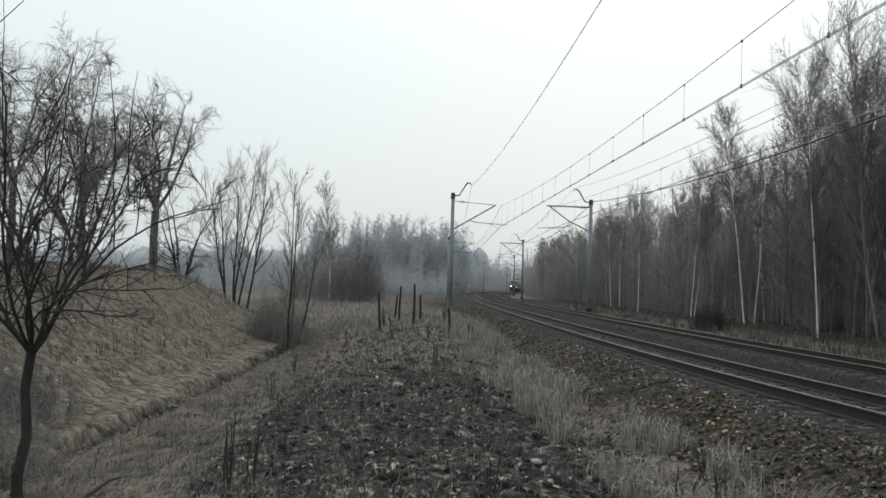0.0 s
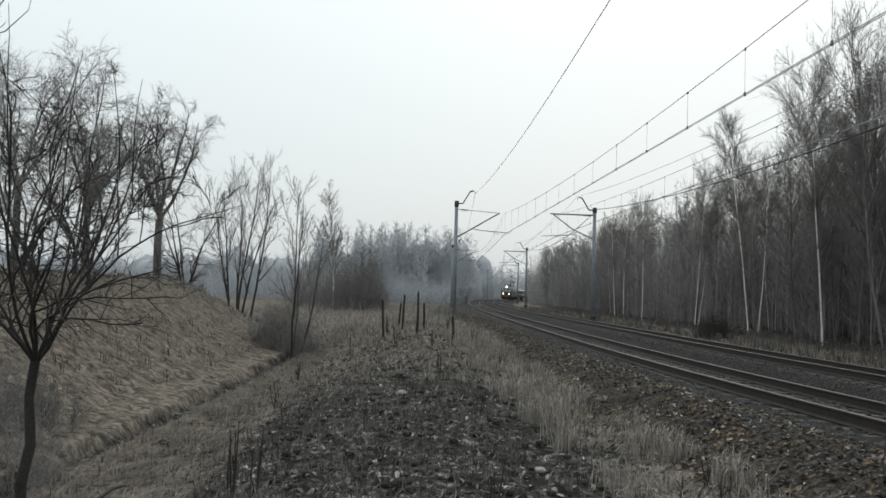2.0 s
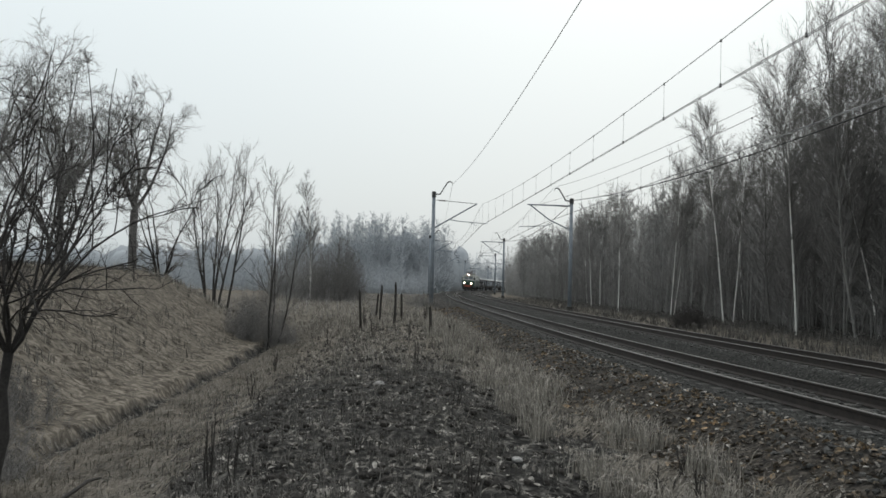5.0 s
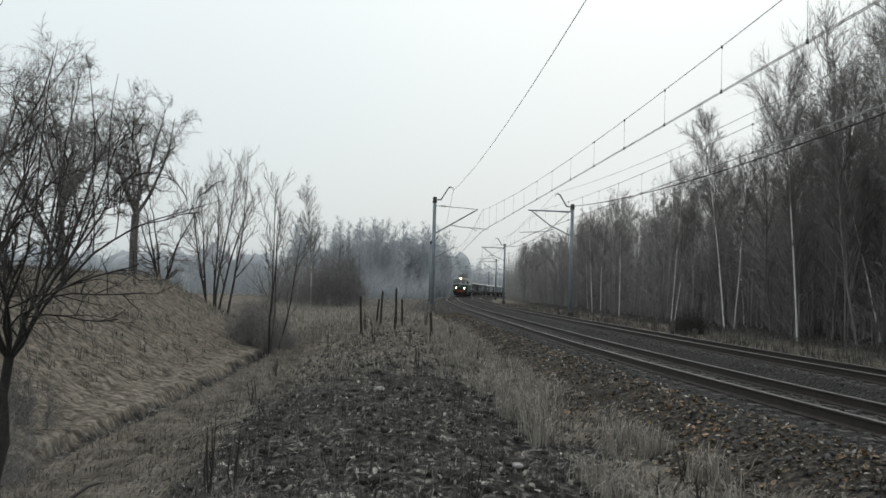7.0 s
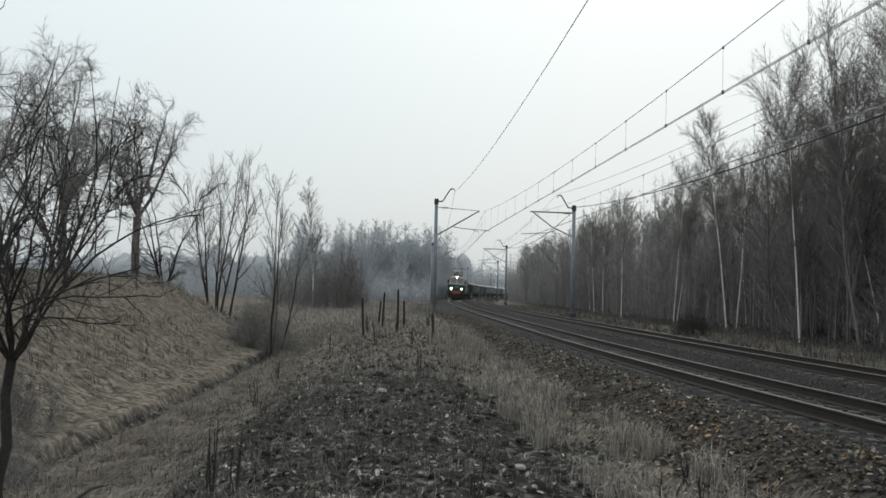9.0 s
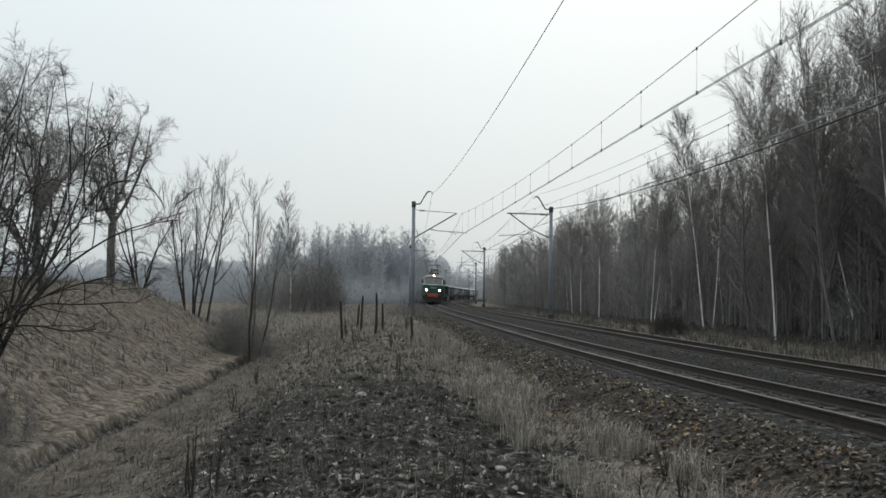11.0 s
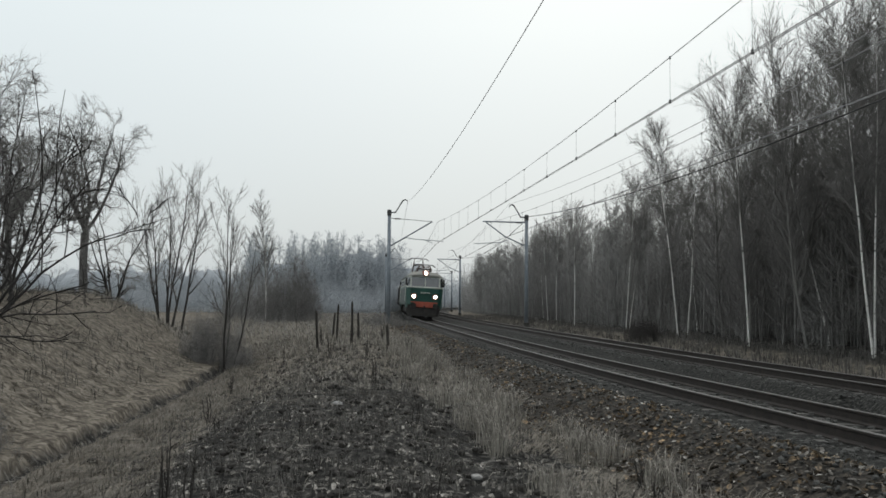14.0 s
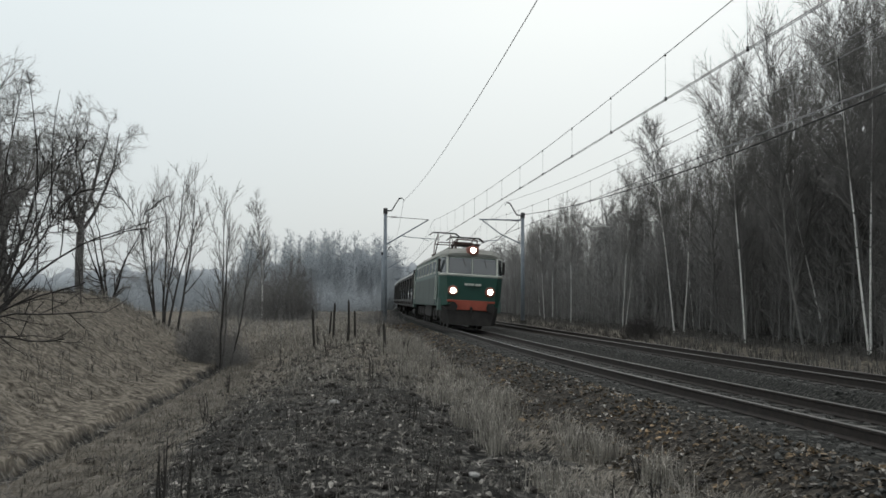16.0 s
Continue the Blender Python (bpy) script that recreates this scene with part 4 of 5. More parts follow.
pebbles("ballast_stones", "grey-brown crushed ballast stones", M_STONE, scatter(rg, 5500, lambda y: (cx(y) - 2.4, cx(y) + 5.6), 7, 40, 1.6), 0.036, rg)
pebbles("soil_clods", "dark clods and cinders on the mound", M_STALK, heap(rg, 2200, 6.3, 34, 1.4), 0.045, rg)


def stake(x, y, top, tilt, label):
    """A weathered fence stake, hewn to a rough point, with a scrap of wire round it."""
    z = floor_z(x, y)
    root = tagged(empty("fence_stake", pose(x, y, z, tilt, tilt * 0.6, x * 50)), label, "fence stake", "fence stakes in the weeds")
    h = top - z
    v, f = tubes([([(0, 0, -0.3), (0.01, 0, h * 0.5), (-0.01, 0.01, h * 0.93), (0, 0, h)], [0.05, 0.046, 0.042, 0.012])], 7)
    mesh_object("post", v, f, M_STALK, True, root)
    v, f = tubes([([(0.05, 0, h * 0.8), (0, 0.055, h * 0.79), (-0.05, 0, h * 0.8), (0, -0.055, h * 0.81), (0.08, -0.04, h * 0.74)], [0.005] * 5)], 4)
    mesh_object("wire_scrap", v, f, M_RAIL, True, root, "rusty scrap of wire")


for x, y, top, tilt in ((-1.1, 37.5, 1.40, 1), (-1.75, 38.5, 1.28, -2), (-2.2, 34.0, 1.08, 3), (0.22, 28.0, 0.72, -1), (-0.9, 39.5, 0.95, 4), (-2.0, 40.5, 0.9, -3)):
    stake(x, y, top, tilt, "dark weathered wooden stake among dead weeds")


def weed(x, y, h, n, seed, label):
    """A clump of dead stalks with short side sprigs and seed heads."""
    rng = np.random.default_rng(seed)
    root = tagged(empty("dead_weed", spot(x, y, sink=0.02)), label, "dead weed", "dead weeds on the mound")
    for _ in range(n):
        a, r = rng.uniform(0, 6.3), rng.uniform(0, 0.07)
        p = np.array((r * math.cos(a), r * math.sin(a), 0.0))
        hh = h * rng.uniform(0.55, 1.05)
        e = p + np.array((rng.normal(0, 0.08) * hh, rng.normal(0, 0.08) * hh, hh))
        m = (p + e) / 2 + rng.normal(0, 0.02, 3)
        lines = [([p, m, e], [0.009, 0.007, 0.004])]
        tips = []
        for k in range(9):
            t = rng.uniform(0.45, 1.0)
            q = m * (1 - t) * 2 + e * (2 * t - 1) if t > 0.5 else p * (1 - 2 * t) + m * 2 * t
            tips.append((q, q + np.array((rng.normal(0, 0.045), rng.normal(0, 0.045), rng.uniform(0.02, 0.09))), 0.006))
        mesh_arrays("stalk", [tubes(lines, 5)], M_STALK, root)
        tagged(mesh_arrays("seed_head", [spikes(*zip(*tips))], M_STALK, root), kind="stuff")


for i, (x, y, h, n) in enumerate(((-1.72, 7.9, 0.78, 5), (-1.55, 8.1, 0.6, 3), (-2.9, 16.6, 0.55, 4), (-0.12, 18.6, 0.66, 5), (1.98, 7.7, 0.62, 3), (2.25, 7.6, 0.60, 4), (0.42, 7.5, 0.42, 3), (-2.4, 14.5, 0.3, 3), (-0.35, 27, 0.6, 5), (-1.5, 29, 0.7, 6), (0.9, 30, 0.6, 5), (-3.4, 22, 0.5, 4), (1.4, 24, 0.45, 4), (-1.0, 33, 0.8, 7), (-2.2, 36, 0.8, 7), (0.1, 36, 0.9, 8), (-3.0, 30, 0.6, 5), (0.5, 13, 0.3, 3), (-0.9, 11.5, 0.3, 3), (2.6, 9.5, 0.4, 3))):
    weed(x, y, h, n, 300 + i, "clump of dead dark weed stalks" if h < 0.7 else "tall clump of dead dark weed stalks")


def stone(x, y, r, seed):
    rng = np.random.default_rng(seed)
    bm = bmesh.new()
    bmesh.ops.create_icosphere(bm, subdivisions=2, radius=r)
    for v in bm.verts:
        v.co = Vector((v.co.x * 1.25, v.co.y * 0.9, v.co.z * 0.6)) * (1 + rng.normal(0, 0.07))
    me = bpy.data.meshes.new("stone")
    bm.to_mesh(me)
    bm.free()
    me.materials.append(M_PALE_STONE)
    ob = new("stone", me)
    ob.matrix_basis = pose(x, y, floor_z(x, y) + r * 0.2, 0, 0, seed * 40)
    tagged(ob, "pale rounded stone lying on dark soil", "stone", "pale stones on the mound")


M_PALE_STONE = material("pale_field_stone", [(0.26, 0.255, 0.245), (0.42, 0.415, 0.40)], 9, 0.85, 0, 0.3)
for i, (x, y, r) in enumerate(((-0.66, 15.0, 0.10), (0.05, 20.6, 0.09), (0.85, 21.5, 0.10), (-0.95, 9.6, 0.06), (0.95, 9.3, 0.07), (1.05, 7.6, 0.06), (-1.4, 12.0, 0.05), (0.3, 10.8, 0.05), (-0.4, 23.5, 0.08), (1.5, 12.5, 0.06))):
    stone(x, y, r * 0.75, 400 + i)


def plank(x, y, turn):
    bm = bmesh.new()
    box(bm, -0.24, 0.24, -0.07, 0.07, 0, 0.04, 0.008)
    me = bpy.data.meshes.new("plank")
    bm.to_mesh(me)
    bm.free()
    me.materials.append(M_PALE_STONE)
    ob = new("plank", me)
    ob.matrix_basis = pose(x, y, floor_z(x, y) + 0.01, 0, 0, turn)
    tagged(ob, "pale weathered board lying in the ballast", "plank", "boards between the tracks")


plank(8.9, 17.3, 8)
plank(9.4, 16.7, 3)
v, f = tubes([([(-3.35, 8.05, floor_z(-3.35, 8.05) + 0.02), (-3.2, 8.5, floor_z(-3.2, 8.5) + 0.14), (-3.05, 8.9, floor_z(-3.05, 8.9) + 0.27), (-2.98, 9.05, floor_z(-3.0, 9.0) + 0.26)], [0.022, 0.02, 0.016, 0.008])], 7)
tagged(mesh_object("fallen_branch", v, f, M_BARK), "dark fallen branch lying in flattened grass", "branch")
bush("tangle of thin grey thorn twigs beside the tree", M_TWIG, -4.7, 10.4, 0.8, 55, 1.1, 36)
bush("thin thorny scrub at the foot of the bank", M_TWIG, -5.6, 12.7, 1.1, 80, 1.1, 37)


# ---------------------------------------------------------------- the train
M_GREEN = material("dark_green_loco_paint", [(0.010, 0.060, 0.045), (0.020, 0.085, 0.065)], 1.5, 0.45, 0, 0.05, coat=0.2)
M_GREEN_LIGHT = material("pale_green_loco_paint", [(0.058, 0.102, 0.088), (0.088, 0.140, 0.122)], 1.5, 0.5, 0, 0.05)
M_GREEN_GREY = material("grey_green_paint", [(0.045, 0.066, 0.060), (0.072, 0.095, 0.087)], 1.5, 0.6, 0, 0.05)
M_CREAM = material("cream_window_frame", [(0.50, 0.52, 0.47), (0.62, 0.63, 0.58)], 2, 0.5)
M_RED = material("faded_red_buffer_beam", [(0.28, 0.055, 0.03), (0.38, 0.085, 0.05)], 3, 0.6, 0, 0.1)
M_ROOF = material("grey_green_dusty_roof", [(0.16, 0.17, 0.15), (0.26, 0.26, 0.235)], 2, 0.7, 0, 0.1)
M_UNDER = material("grimy_black_underframe", [(0.012, 0.011, 0.010), (0.035, 0.031, 0.028)], 3, 0.8, 0, 0.2)
M_GLASS = glass_material("dark_cab_glass", (0.06, 0.07, 0.075))
M_LAMP = material("lit_headlamp", [(1.0, 0.82, 0.66), (1.0, 0.86, 0.72)], 2, 0.3, glow=14)
# rim colour stands in for the reddish halo round lit lamps
M_LAMP_RIM = material("halo_red_lamp_rim", [(0.30, 0.10, 0.07), (0.42, 0.17, 0.13)], 2, 0.5)
M_PANTO = material("dark_red_pantograph", [(0.05, 0.03, 0.025), (0.09, 0.05, 0.04)], 3, 0.6, 0.3)
M_WAGON = material("sooty_grey_wagon", [(0.026, 0.026, 0.026), (0.060, 0.060, 0.058)], 2, 0.8, 0, 0.1)
M_WAGON_ROOF = material("pale_grey_wagon_roof", [(0.42, 0.43, 0.43), (0.58, 0.59, 0.59)], 1, 0.6)


def loft(bm, rings):
    vs = [[bm.verts.new(p) for p in r] for r in rings]
    n = len(vs[0])
    for a, b in zip(vs, vs[1:]):
        for i in range(n):
            bm.faces.new((a[i], a[(i + 1) % n], b[(i + 1) % n], b[i]))
    bm.faces.new(vs[0][::-1])
    bm.faces.new(vs[-1])
    bmesh.ops.recalc_face_normals(bm, faces=bm.faces)


def wheelset(parent, y, r=0.62):
    bm = bmesh.new()
    for s in (-0.75, 0.75):
        rod(bm, (s - 0.07, 0, 0), (s + 0.07, 0, 0), r, n=24)
        rod(bm, (s - 0.09 * math.copysign(1, s), 0, 0), (s - 0.06 * math.copysign(1, s), 0, 0), r + 0.03, n=24)
    rod(bm, (-1.0, 0, 0), (1.0, 0, 0), 0.09, n=10)
    for s in (-0.83, 0.83):
        for k in range(6):
            a = k * math.pi / 3
            rod(bm, (s, 0.42 * r * math.cos(a), 0.42 * r * math.sin(a)), (s + 0.01 * math.copysign(1, s), 0.42 * r * math.cos(a), 0.42 * r * math.sin(a)), 0.09, n=6)
    ob = part("wheelset", bm, M_UNDER, parent)
    ob.matrix_basis = pose(0, y, r)
    return ob


def pantograph(parent, y, up):
    bm = bmesh.new()
    top = 5.58 if up else 4.55
    box(bm, -0.65, 0.65, y - 0.9, y + 0.9, 4.12, 4.20)
    ob = part("pantograph", bm, M_PANTO, parent, "raised pantograph" if up else "folded pantograph")
    knee = (4.9 if up else 4.36)
    for s in (-0.55, 0.55):
        for q in (-1, 1):
            part("lower_arm", rod(bmesh.new(), (s, y + 0.5 * q, 4.2), (s * 0.85, y + 1.1 * q, knee), 0.035, n=6), M_PANTO, ob)
            part("upper_arm", rod(bmesh.new(), (s * 0.85, y + 1.1 * q, knee), (s * 0.7, y, top - 0.08), 0.028, n=6), M_PANTO, ob)
    for q in (-1.1, 1.1):
        part("cross_bar", rod(bmesh.new(), (-0.5, y + q, knee), (0.5, y + q, knee), 0.03, n=6), M_PANTO, ob)
    bm = bmesh.new()
    for q in (-0.18, 0.18):
        v = [(-0.95, y + q, top - 0.2), (-0.7, y + q, top - 0.02), (0.7, y + q, top - 0.02), (0.95, y + q, top - 0.2)]
        for a, b in zip(v, v[1:]):
            rod(bm, a, b, 0.03, n=6)
    part("collector_shoe", bm, M_UNDER, ob)
    bm = bmesh.new()
    for sx in (-0.55, 0.55):
        for sy in (-0.8, 0.8):
            rod(bm, (sx, y + sy, 3.93), (sx, y + sy, 4.13), 0.07, 0.05, 8)
    part("insulator", bm, M_INSUL, ob)


def locomotive():
    """A six-axle electric locomotive; its middle at the origin, its front towards -y, rails' tops at z = 0."""
    root = tagged(empty("electric_locomotive"), "green six-axle electric freight locomotive with three lit headlamps", "locomotive")
    w = 1.5
    F = -9.25

    # body below the sills
    bm = bmesh.new()
    nose = [[(-w * b, y, z0), (-w * t, y - d, 2.45), (w * t, y - d, 2.45), (w * b, y, z0)] for y, d, b, t, z0 in
            ((F + 0.14, 0.09, 0.72, 0.79, 1.15), (F + 0.62, 0.0, 0.97, 1.0, 1.05), (-F - 0.62, 0.0, 0.97, 1.0, 1.05), (-F - 0.14, -0.09, 0.72, 0.79, 1.15))]
    loft(bm, nose)
    body = part("body", bm, M_GREEN, root, "dark green body shell")
    # upper body with raked ends, and the roof
    bm = bmesh.new()
    up = [[(-w * s, y0, 2.452), (-w * s * t, y1, 3.42), (w * s * t, y1, 3.42), (w * s, y0, 2.452)] for s, t, y0, y1 in
          ((0.79, 0.80, F + 0.05, F + 0.38), (1.0, 0.965, F + 0.62, F + 0.85), (1.0, 0.965, -F - 0.62, -F - 0.85), (0.79, 0.80, -F - 0.05, -F - 0.38))]
    loft(bm, up)
    part("upper_body", bm, M_GREEN_LIGHT, root, "pale green upper body")
    bm = bmesh.new()

    def roof_ring(y, sx, top):
        return [(-w * sx, y, 3.424), (-w * sx * 0.97, y, 3.50), (-w * sx * 0.70, y, 3.50 + (top - 3.5) * 0.72), (0, y, top), (w * sx * 0.70, y, 3.50 + (top - 3.5) * 0.72), (w * sx * 0.97, y, 3.50), (w * sx, y, 3.424)]
    loft(bm, [roof_ring(F + 0.30, 0.80, 3.58), roof_ring(F + 0.85, 0.98, 3.86), roof_ring(F + 2.2, 1.0, 3.95), roof_ring(-F - 2.2, 1.0, 3.95), roof_ring(-F - 0.85, 0.98, 3.86), roof_ring(-F - 0.30, 0.80, 3.58)])
    part("roof", bm, M_ROOF, root, "dusty grey-green roof", False)
    # front band, windows and their frames
    for end in (-1, 1):
        e = F if end < 0 else -F

        def at(x, z, out):
            """A point on the raked cab front, out metres proud of it."""
            q = (z - 2.452) / (3.42 - 2.452)
            return (x, e - end * (0.05 + 0.33 * max(0, q)) + end * out, z)

        bm = bmesh.new()
        for x0, x1 in ((-1.11, -0.05), (0.05, 1.11)):
            v = [bm.verts.new(at(x, z, o)) for o in (0.004, 0.03) for x, z in ((x0, 2.62), (x1, 2.62), (x1 - (0.02 if x1 > 0.5 else 0), 3.34), (x0 + (0.02 if x0 < -0.5 else 0), 3.34))]
            for f in ((0, 1, 2, 3), (4, 5, 6, 7), (0, 1, 5, 4), (1, 2, 6, 5), (2, 3, 7, 6), (3, 0, 4, 7)):
                bm.faces.new([v[i] for i in f])
        bmesh.ops.recalc_face_normals(bm, faces=bm.faces)
        part("windscreen", bm, M_GLASS, root, "dark cab windscreen")
        bm = bmesh.new()
        bars = [((-1.18, 2.54), (1.18, 2.54), 0.06), ((-1.18, 3.39), (1.18, 3.39), 0.025), ((-1.17, 2.55), (-1.18, 3.38), 0.05), ((1.17, 2.55), (1.18, 3.38), 0.05), ((0, 2.55), (0, 3.38), 0.03)]
        for (xa, za), (xb, zb), r in bars:
            rod(bm, at(xa, za, 0.0), at(xb, zb, 0.0), r, n=8)
        part("window_frame", bm, M_CREAM, root, "cream window surround")
        # small panes on the slanting corners
        for sx in (-1, 1):
            def corner(q, z, out):
                u = (z - 2.452) / (3.42 - 2.452)
                x0, x1 = 1.5 * (0.79 + 0.01 * u), 1.5 * (1.0 - 0.035 * u)
                y0, y1 = 0.05 + 0.33 * u, 0.62 + 0.23 * u
                return (sx * (x0 + (x1 - x0) * q + out * 0.85), e - end * (y0 + (y1 - y0) * q) + end * out * 0.5, z)
            bm = bmesh.new()
            v = [bm.verts.new(corner(q, z, o)) for o in (0.004, 0.022) for q, z in ((0.14, 2.62), (0.86, 2.62), (0.86, 3.32), (0.14, 3.32))]
            for f in ((0, 1, 2, 3), (4, 5, 6, 7), (0, 1, 5, 4), (1, 2, 6, 5), (2, 3, 7, 6), (3, 0, 4, 7)):
                bm.faces.new([v[i] for i in f])
            bmesh.ops.recalc_face_normals(bm, faces=bm.faces)
            part("corner_window", bm, M_GLASS, root, "dark corner pane of the cab")
            bm = bmesh.new()
            for (qa, za), (qb, zb), r in (((0.0, 2.54), (1.0, 2.54), 0.06), ((0.0, 3.38), (1.0, 3.38), 0.03), ((1.0, 2.54), (1.0, 3.38), 0.045)):
                rod(bm, corner(qa, za, 0.0), corner(qb, zb, 0.0), r, n=8)
            part("corner_frame", bm, M_CREAM, root, "cream frame of the corner pane")
        # wiper arms
        bm = bmesh.new()
        for x in (-0.45, 0.55):
            rod(bm, at(x, 3.34, 0.05), at(x + 0.12, 2.95, 0.05), 0.012, n=5)
        part("wiper", bm, M_UNDER, root)
        # lamps, lenses and red rims drawn large to stand for their bloom
        for x, z, r, y in ((-0.87, 1.80, 0.145, e + end * 0.0), (0.87, 1.80, 0.145, e + end * 0.0), (0.0, 3.72, 0.14, e - end * 0.22)):
            bm = bmesh.new()
            rod(bm, (x, y - end * 0.25, z), (x, y + end * 0.03, z), r + 0.10, r + 0.085, 20)
            rim = part("lamp_housing", bm, M_LAMP_RIM, root, "lamp rim with the lamp's red halo put into its colour", True)
            bm = bmesh.new()
            rod(bm, (x, y + end * 0.02, z), (x, y + end * 0.045, z), r, r * 0.8, 20)
            part("lens", bm, M_LAMP if end < 0 else M_GLASS, rim, "glowing headlamp lens" if end < 0 else "unlit tail lamp", True)
        bm = bmesh.new()
        box(bm, -0.28, 0.28, min(e - end * 0.30, e - end * 1.3), max(e - end * 0.30, e - end * 1.3), 3.55, 3.90, 0.08)
        part("top_lamp_fairing", bm, M_LAMP_RIM, root, "fairing of the top lamp in the painted halo red")
        # number panel as plain bars
        bm = bmesh.new()
        for k, (x0, x1) in enumerate(((-0.34, -0.20), (-0.17, -0.05), (-0.02, 0.10), (0.16, 0.27), (0.30, 0.42))):
            box(bm, x0, x1, e - 0.12, e + 0.12, 2.06, 2.16)
        part("number_bars", bm, M_CREAM, root, "pale plain marking bars")
        # buffer beam, buffers, coupling and plough
        bm = bmesh.new()
        y0, y1 = sorted((e - end * 0.25, e + end * 0.06))
        box(bm, -1.12, 1.12, y0, y1, 1.27, 1.37, 0.02)
        box(bm, -0.75, 0.75, y0, y1, 0.92, 1.285, 0.02)
        beam = part("buffer_beam", bm, M_RED, root, "faded red buffer beam")
        for x in (-0.875, 0.875):
            bm = bmesh.new()
            rod(bm, (x, e, 1.05), (x, e + end * 0.42, 1.05), 0.12, 0.09, 12)
            rod(bm, (x, e + end * 0.42, 1.05), (x, e + end * 0.47, 1.05), 0.21, 0.20, 18)
            part("buffer", bm, M_UNDER, root, "black round buffer")
        bm = bmesh.new()
        rod(bm, (0, e, 1.04), (0, e + end * 0.30, 1.0), 0.06)
        rod(bm, (0, e + end * 0.30, 1.0), (0, e + end * 0.28, 0.55), 0.05)
        part("coupling", bm, M_UNDER, root)
        bm = bmesh.new()
        q0, q1 = (e - end * 0.6, e + end * 0.10)
        loft(bm, [[(-1.25, q0, 0.26), (-1.40, q0, 1.15), (1.40, q0, 1.15), (1.25, q0, 0.26)], [(-0.95, q1, 0.22), (-1.12, q1 - end * 0.1, 0.9), (1.12, q1 - end * 0.1, 0.9), (0.95, q1, 0.22)]])
        part("plough", bm, M_UNDER, root, "black plough plate below the buffers")
        for s in (-1, 1):
            bm = bmesh.new()
            y0, y1 = sorted((e - end * 0.5, e - end * 1.15))
            box(bm, s * 1.40 - 0.09, s * 1.40 + 0.09, y0, y1, 0.85, 1.42, 0.02)
            part("step_box", bm, M_GREEN_LIGHT, root, "pale green step box below the cab")
            bm = bmesh.new()
            y0, y1 = sorted((e - end * 0.55, e - end * 0.62))
            box(bm, s * 1.53 - 0.06, s * 1.53 + 0.06, y0, y1, 2.66, 3.26, 0.015)
            rod(bm, (s * 1.46, e - end * 0.60, 3.20), (s * 1.53, e - end * 0.60, 3.20), 0.02, n=6)
            part("mirror", bm, M_UNDER, root, "black cab mirror")
            bm = bmesh.new()
            part("handrail", rod(bm, (s * 1.53, e - end * 1.35, 1.35), (s * 1.53, e - end * 1.35, 2.5), 0.018, n=6), M_CREAM, root)
            part("handrail", rod(bmesh.new(), (s * 1.53, e - end * 2.15, 1.35), (s * 1.53, e - end * 2.15, 2.5), 0.018, n=6), M_CREAM, root)
            bm = bmesh.new()
            y0, y1 = sorted((e - end * 1.4, e - end * 2.1))
            box(bm, s * 1.495 - 0.02, s * 1.495 + 0.02, y0, y1, 1.2, 3.3, 0.015)
            part("cab_door", bm, M_GREEN, root, "green cab side door")
            bm = bmesh.new()
            y0, y1 = sorted((e - end * 0.95, e - end * 1.35))
            box(bm, s * 1.475 - 0.03, s * 1.475 + 0.03, y0, y1, 2.60, 3.30, 0.02)
            part("side_window_frame", bm, M_CREAM, root)
            bm = bmesh.new()
            box(bm, s * 1.485 - 0.03, s * 1.485 + 0.03, y0 + 0.06, y1 - 0.06, 2.66, 3.24)
            part("side_window", bm, M_GLASS, root, "dark cab side window")
    # machine room windows and grilles
    for s in (-1, 1):
        for k in range(7):
            y = -6.0 + k * 2.0
            bm = bmesh.new()
            box(bm, s * 1.49 - 0.02, s * 1.49 + 0.02, y - 0.62, y + 0.62, 2.62, 3.28, 0.02)
            fr = part("engine_room_window", bm, M_CREAM, root, "pale framed engine-room window")
            bm = bmesh.new()
            box(bm, s * 1.50 - 0.02, s * 1.50 + 0.02, y - 0.54, y + 0.54, 2.70, 3.20)
            part("pane", bm, M_GLASS, fr)
    for s in (-1, 1):
        for k in range(4):
            bm = bmesh.new()
            y = -5.25 + 3.5 * k
            box(bm, s * 1.49 - 0.02, s * 1.49 + 0.02, y - 1.72, y + 1.72, 1.10, 2.42, 0.012)
            part("side_panel", bm, M_GREEN_GREY, root, "grey-green side panel")
    # bogies, boxes and wheels
    wheels = []
    for by in (-5.3, 5.3):
        bm = bmesh.new()
        for s in (-1.08, 1.08):
            box(bm, s - 0.07, s + 0.07, by - 2.7, by + 2.7, 0.55, 0.92, 0.03)
            for q in (-1.75, 0, 1.75):
                box(bm, s - 0.12, s + 0.12, by + q - 0.22, by + q + 0.22, 0.42, 0.85, 0.04)
                for u in (-0.42, 0.42):
                    rod(bm, (s, by + q + u, 0.5), (s, by + q + u, 0.95), 0.10, n=8)
        part("bogie_frame", bm, M_UNDER, root, "grimy black bogie frame")
        wheels += [wheelset(root, by + q) for q in (-1.75, 0, 1.75)]
    bm = bmesh.new()
    box(bm, -1.2, 1.2, -2.0, 2.0, 0.45, 1.06, 0.05)
    part("equipment_box", bm, M_UNDER, root)
    pantograph(root, -5.6, False)
    pantograph(root, 5.6, True)
    bm = bmesh.new()
    for k in range(5):
        y = -3.4 + k * 1.7
        box(bm, -0.7, 0.7, y - 0.6, y + 0.6, 3.9, 4.10, 0.05)
    part("roof_hatches", bm, M_ROOF, root)
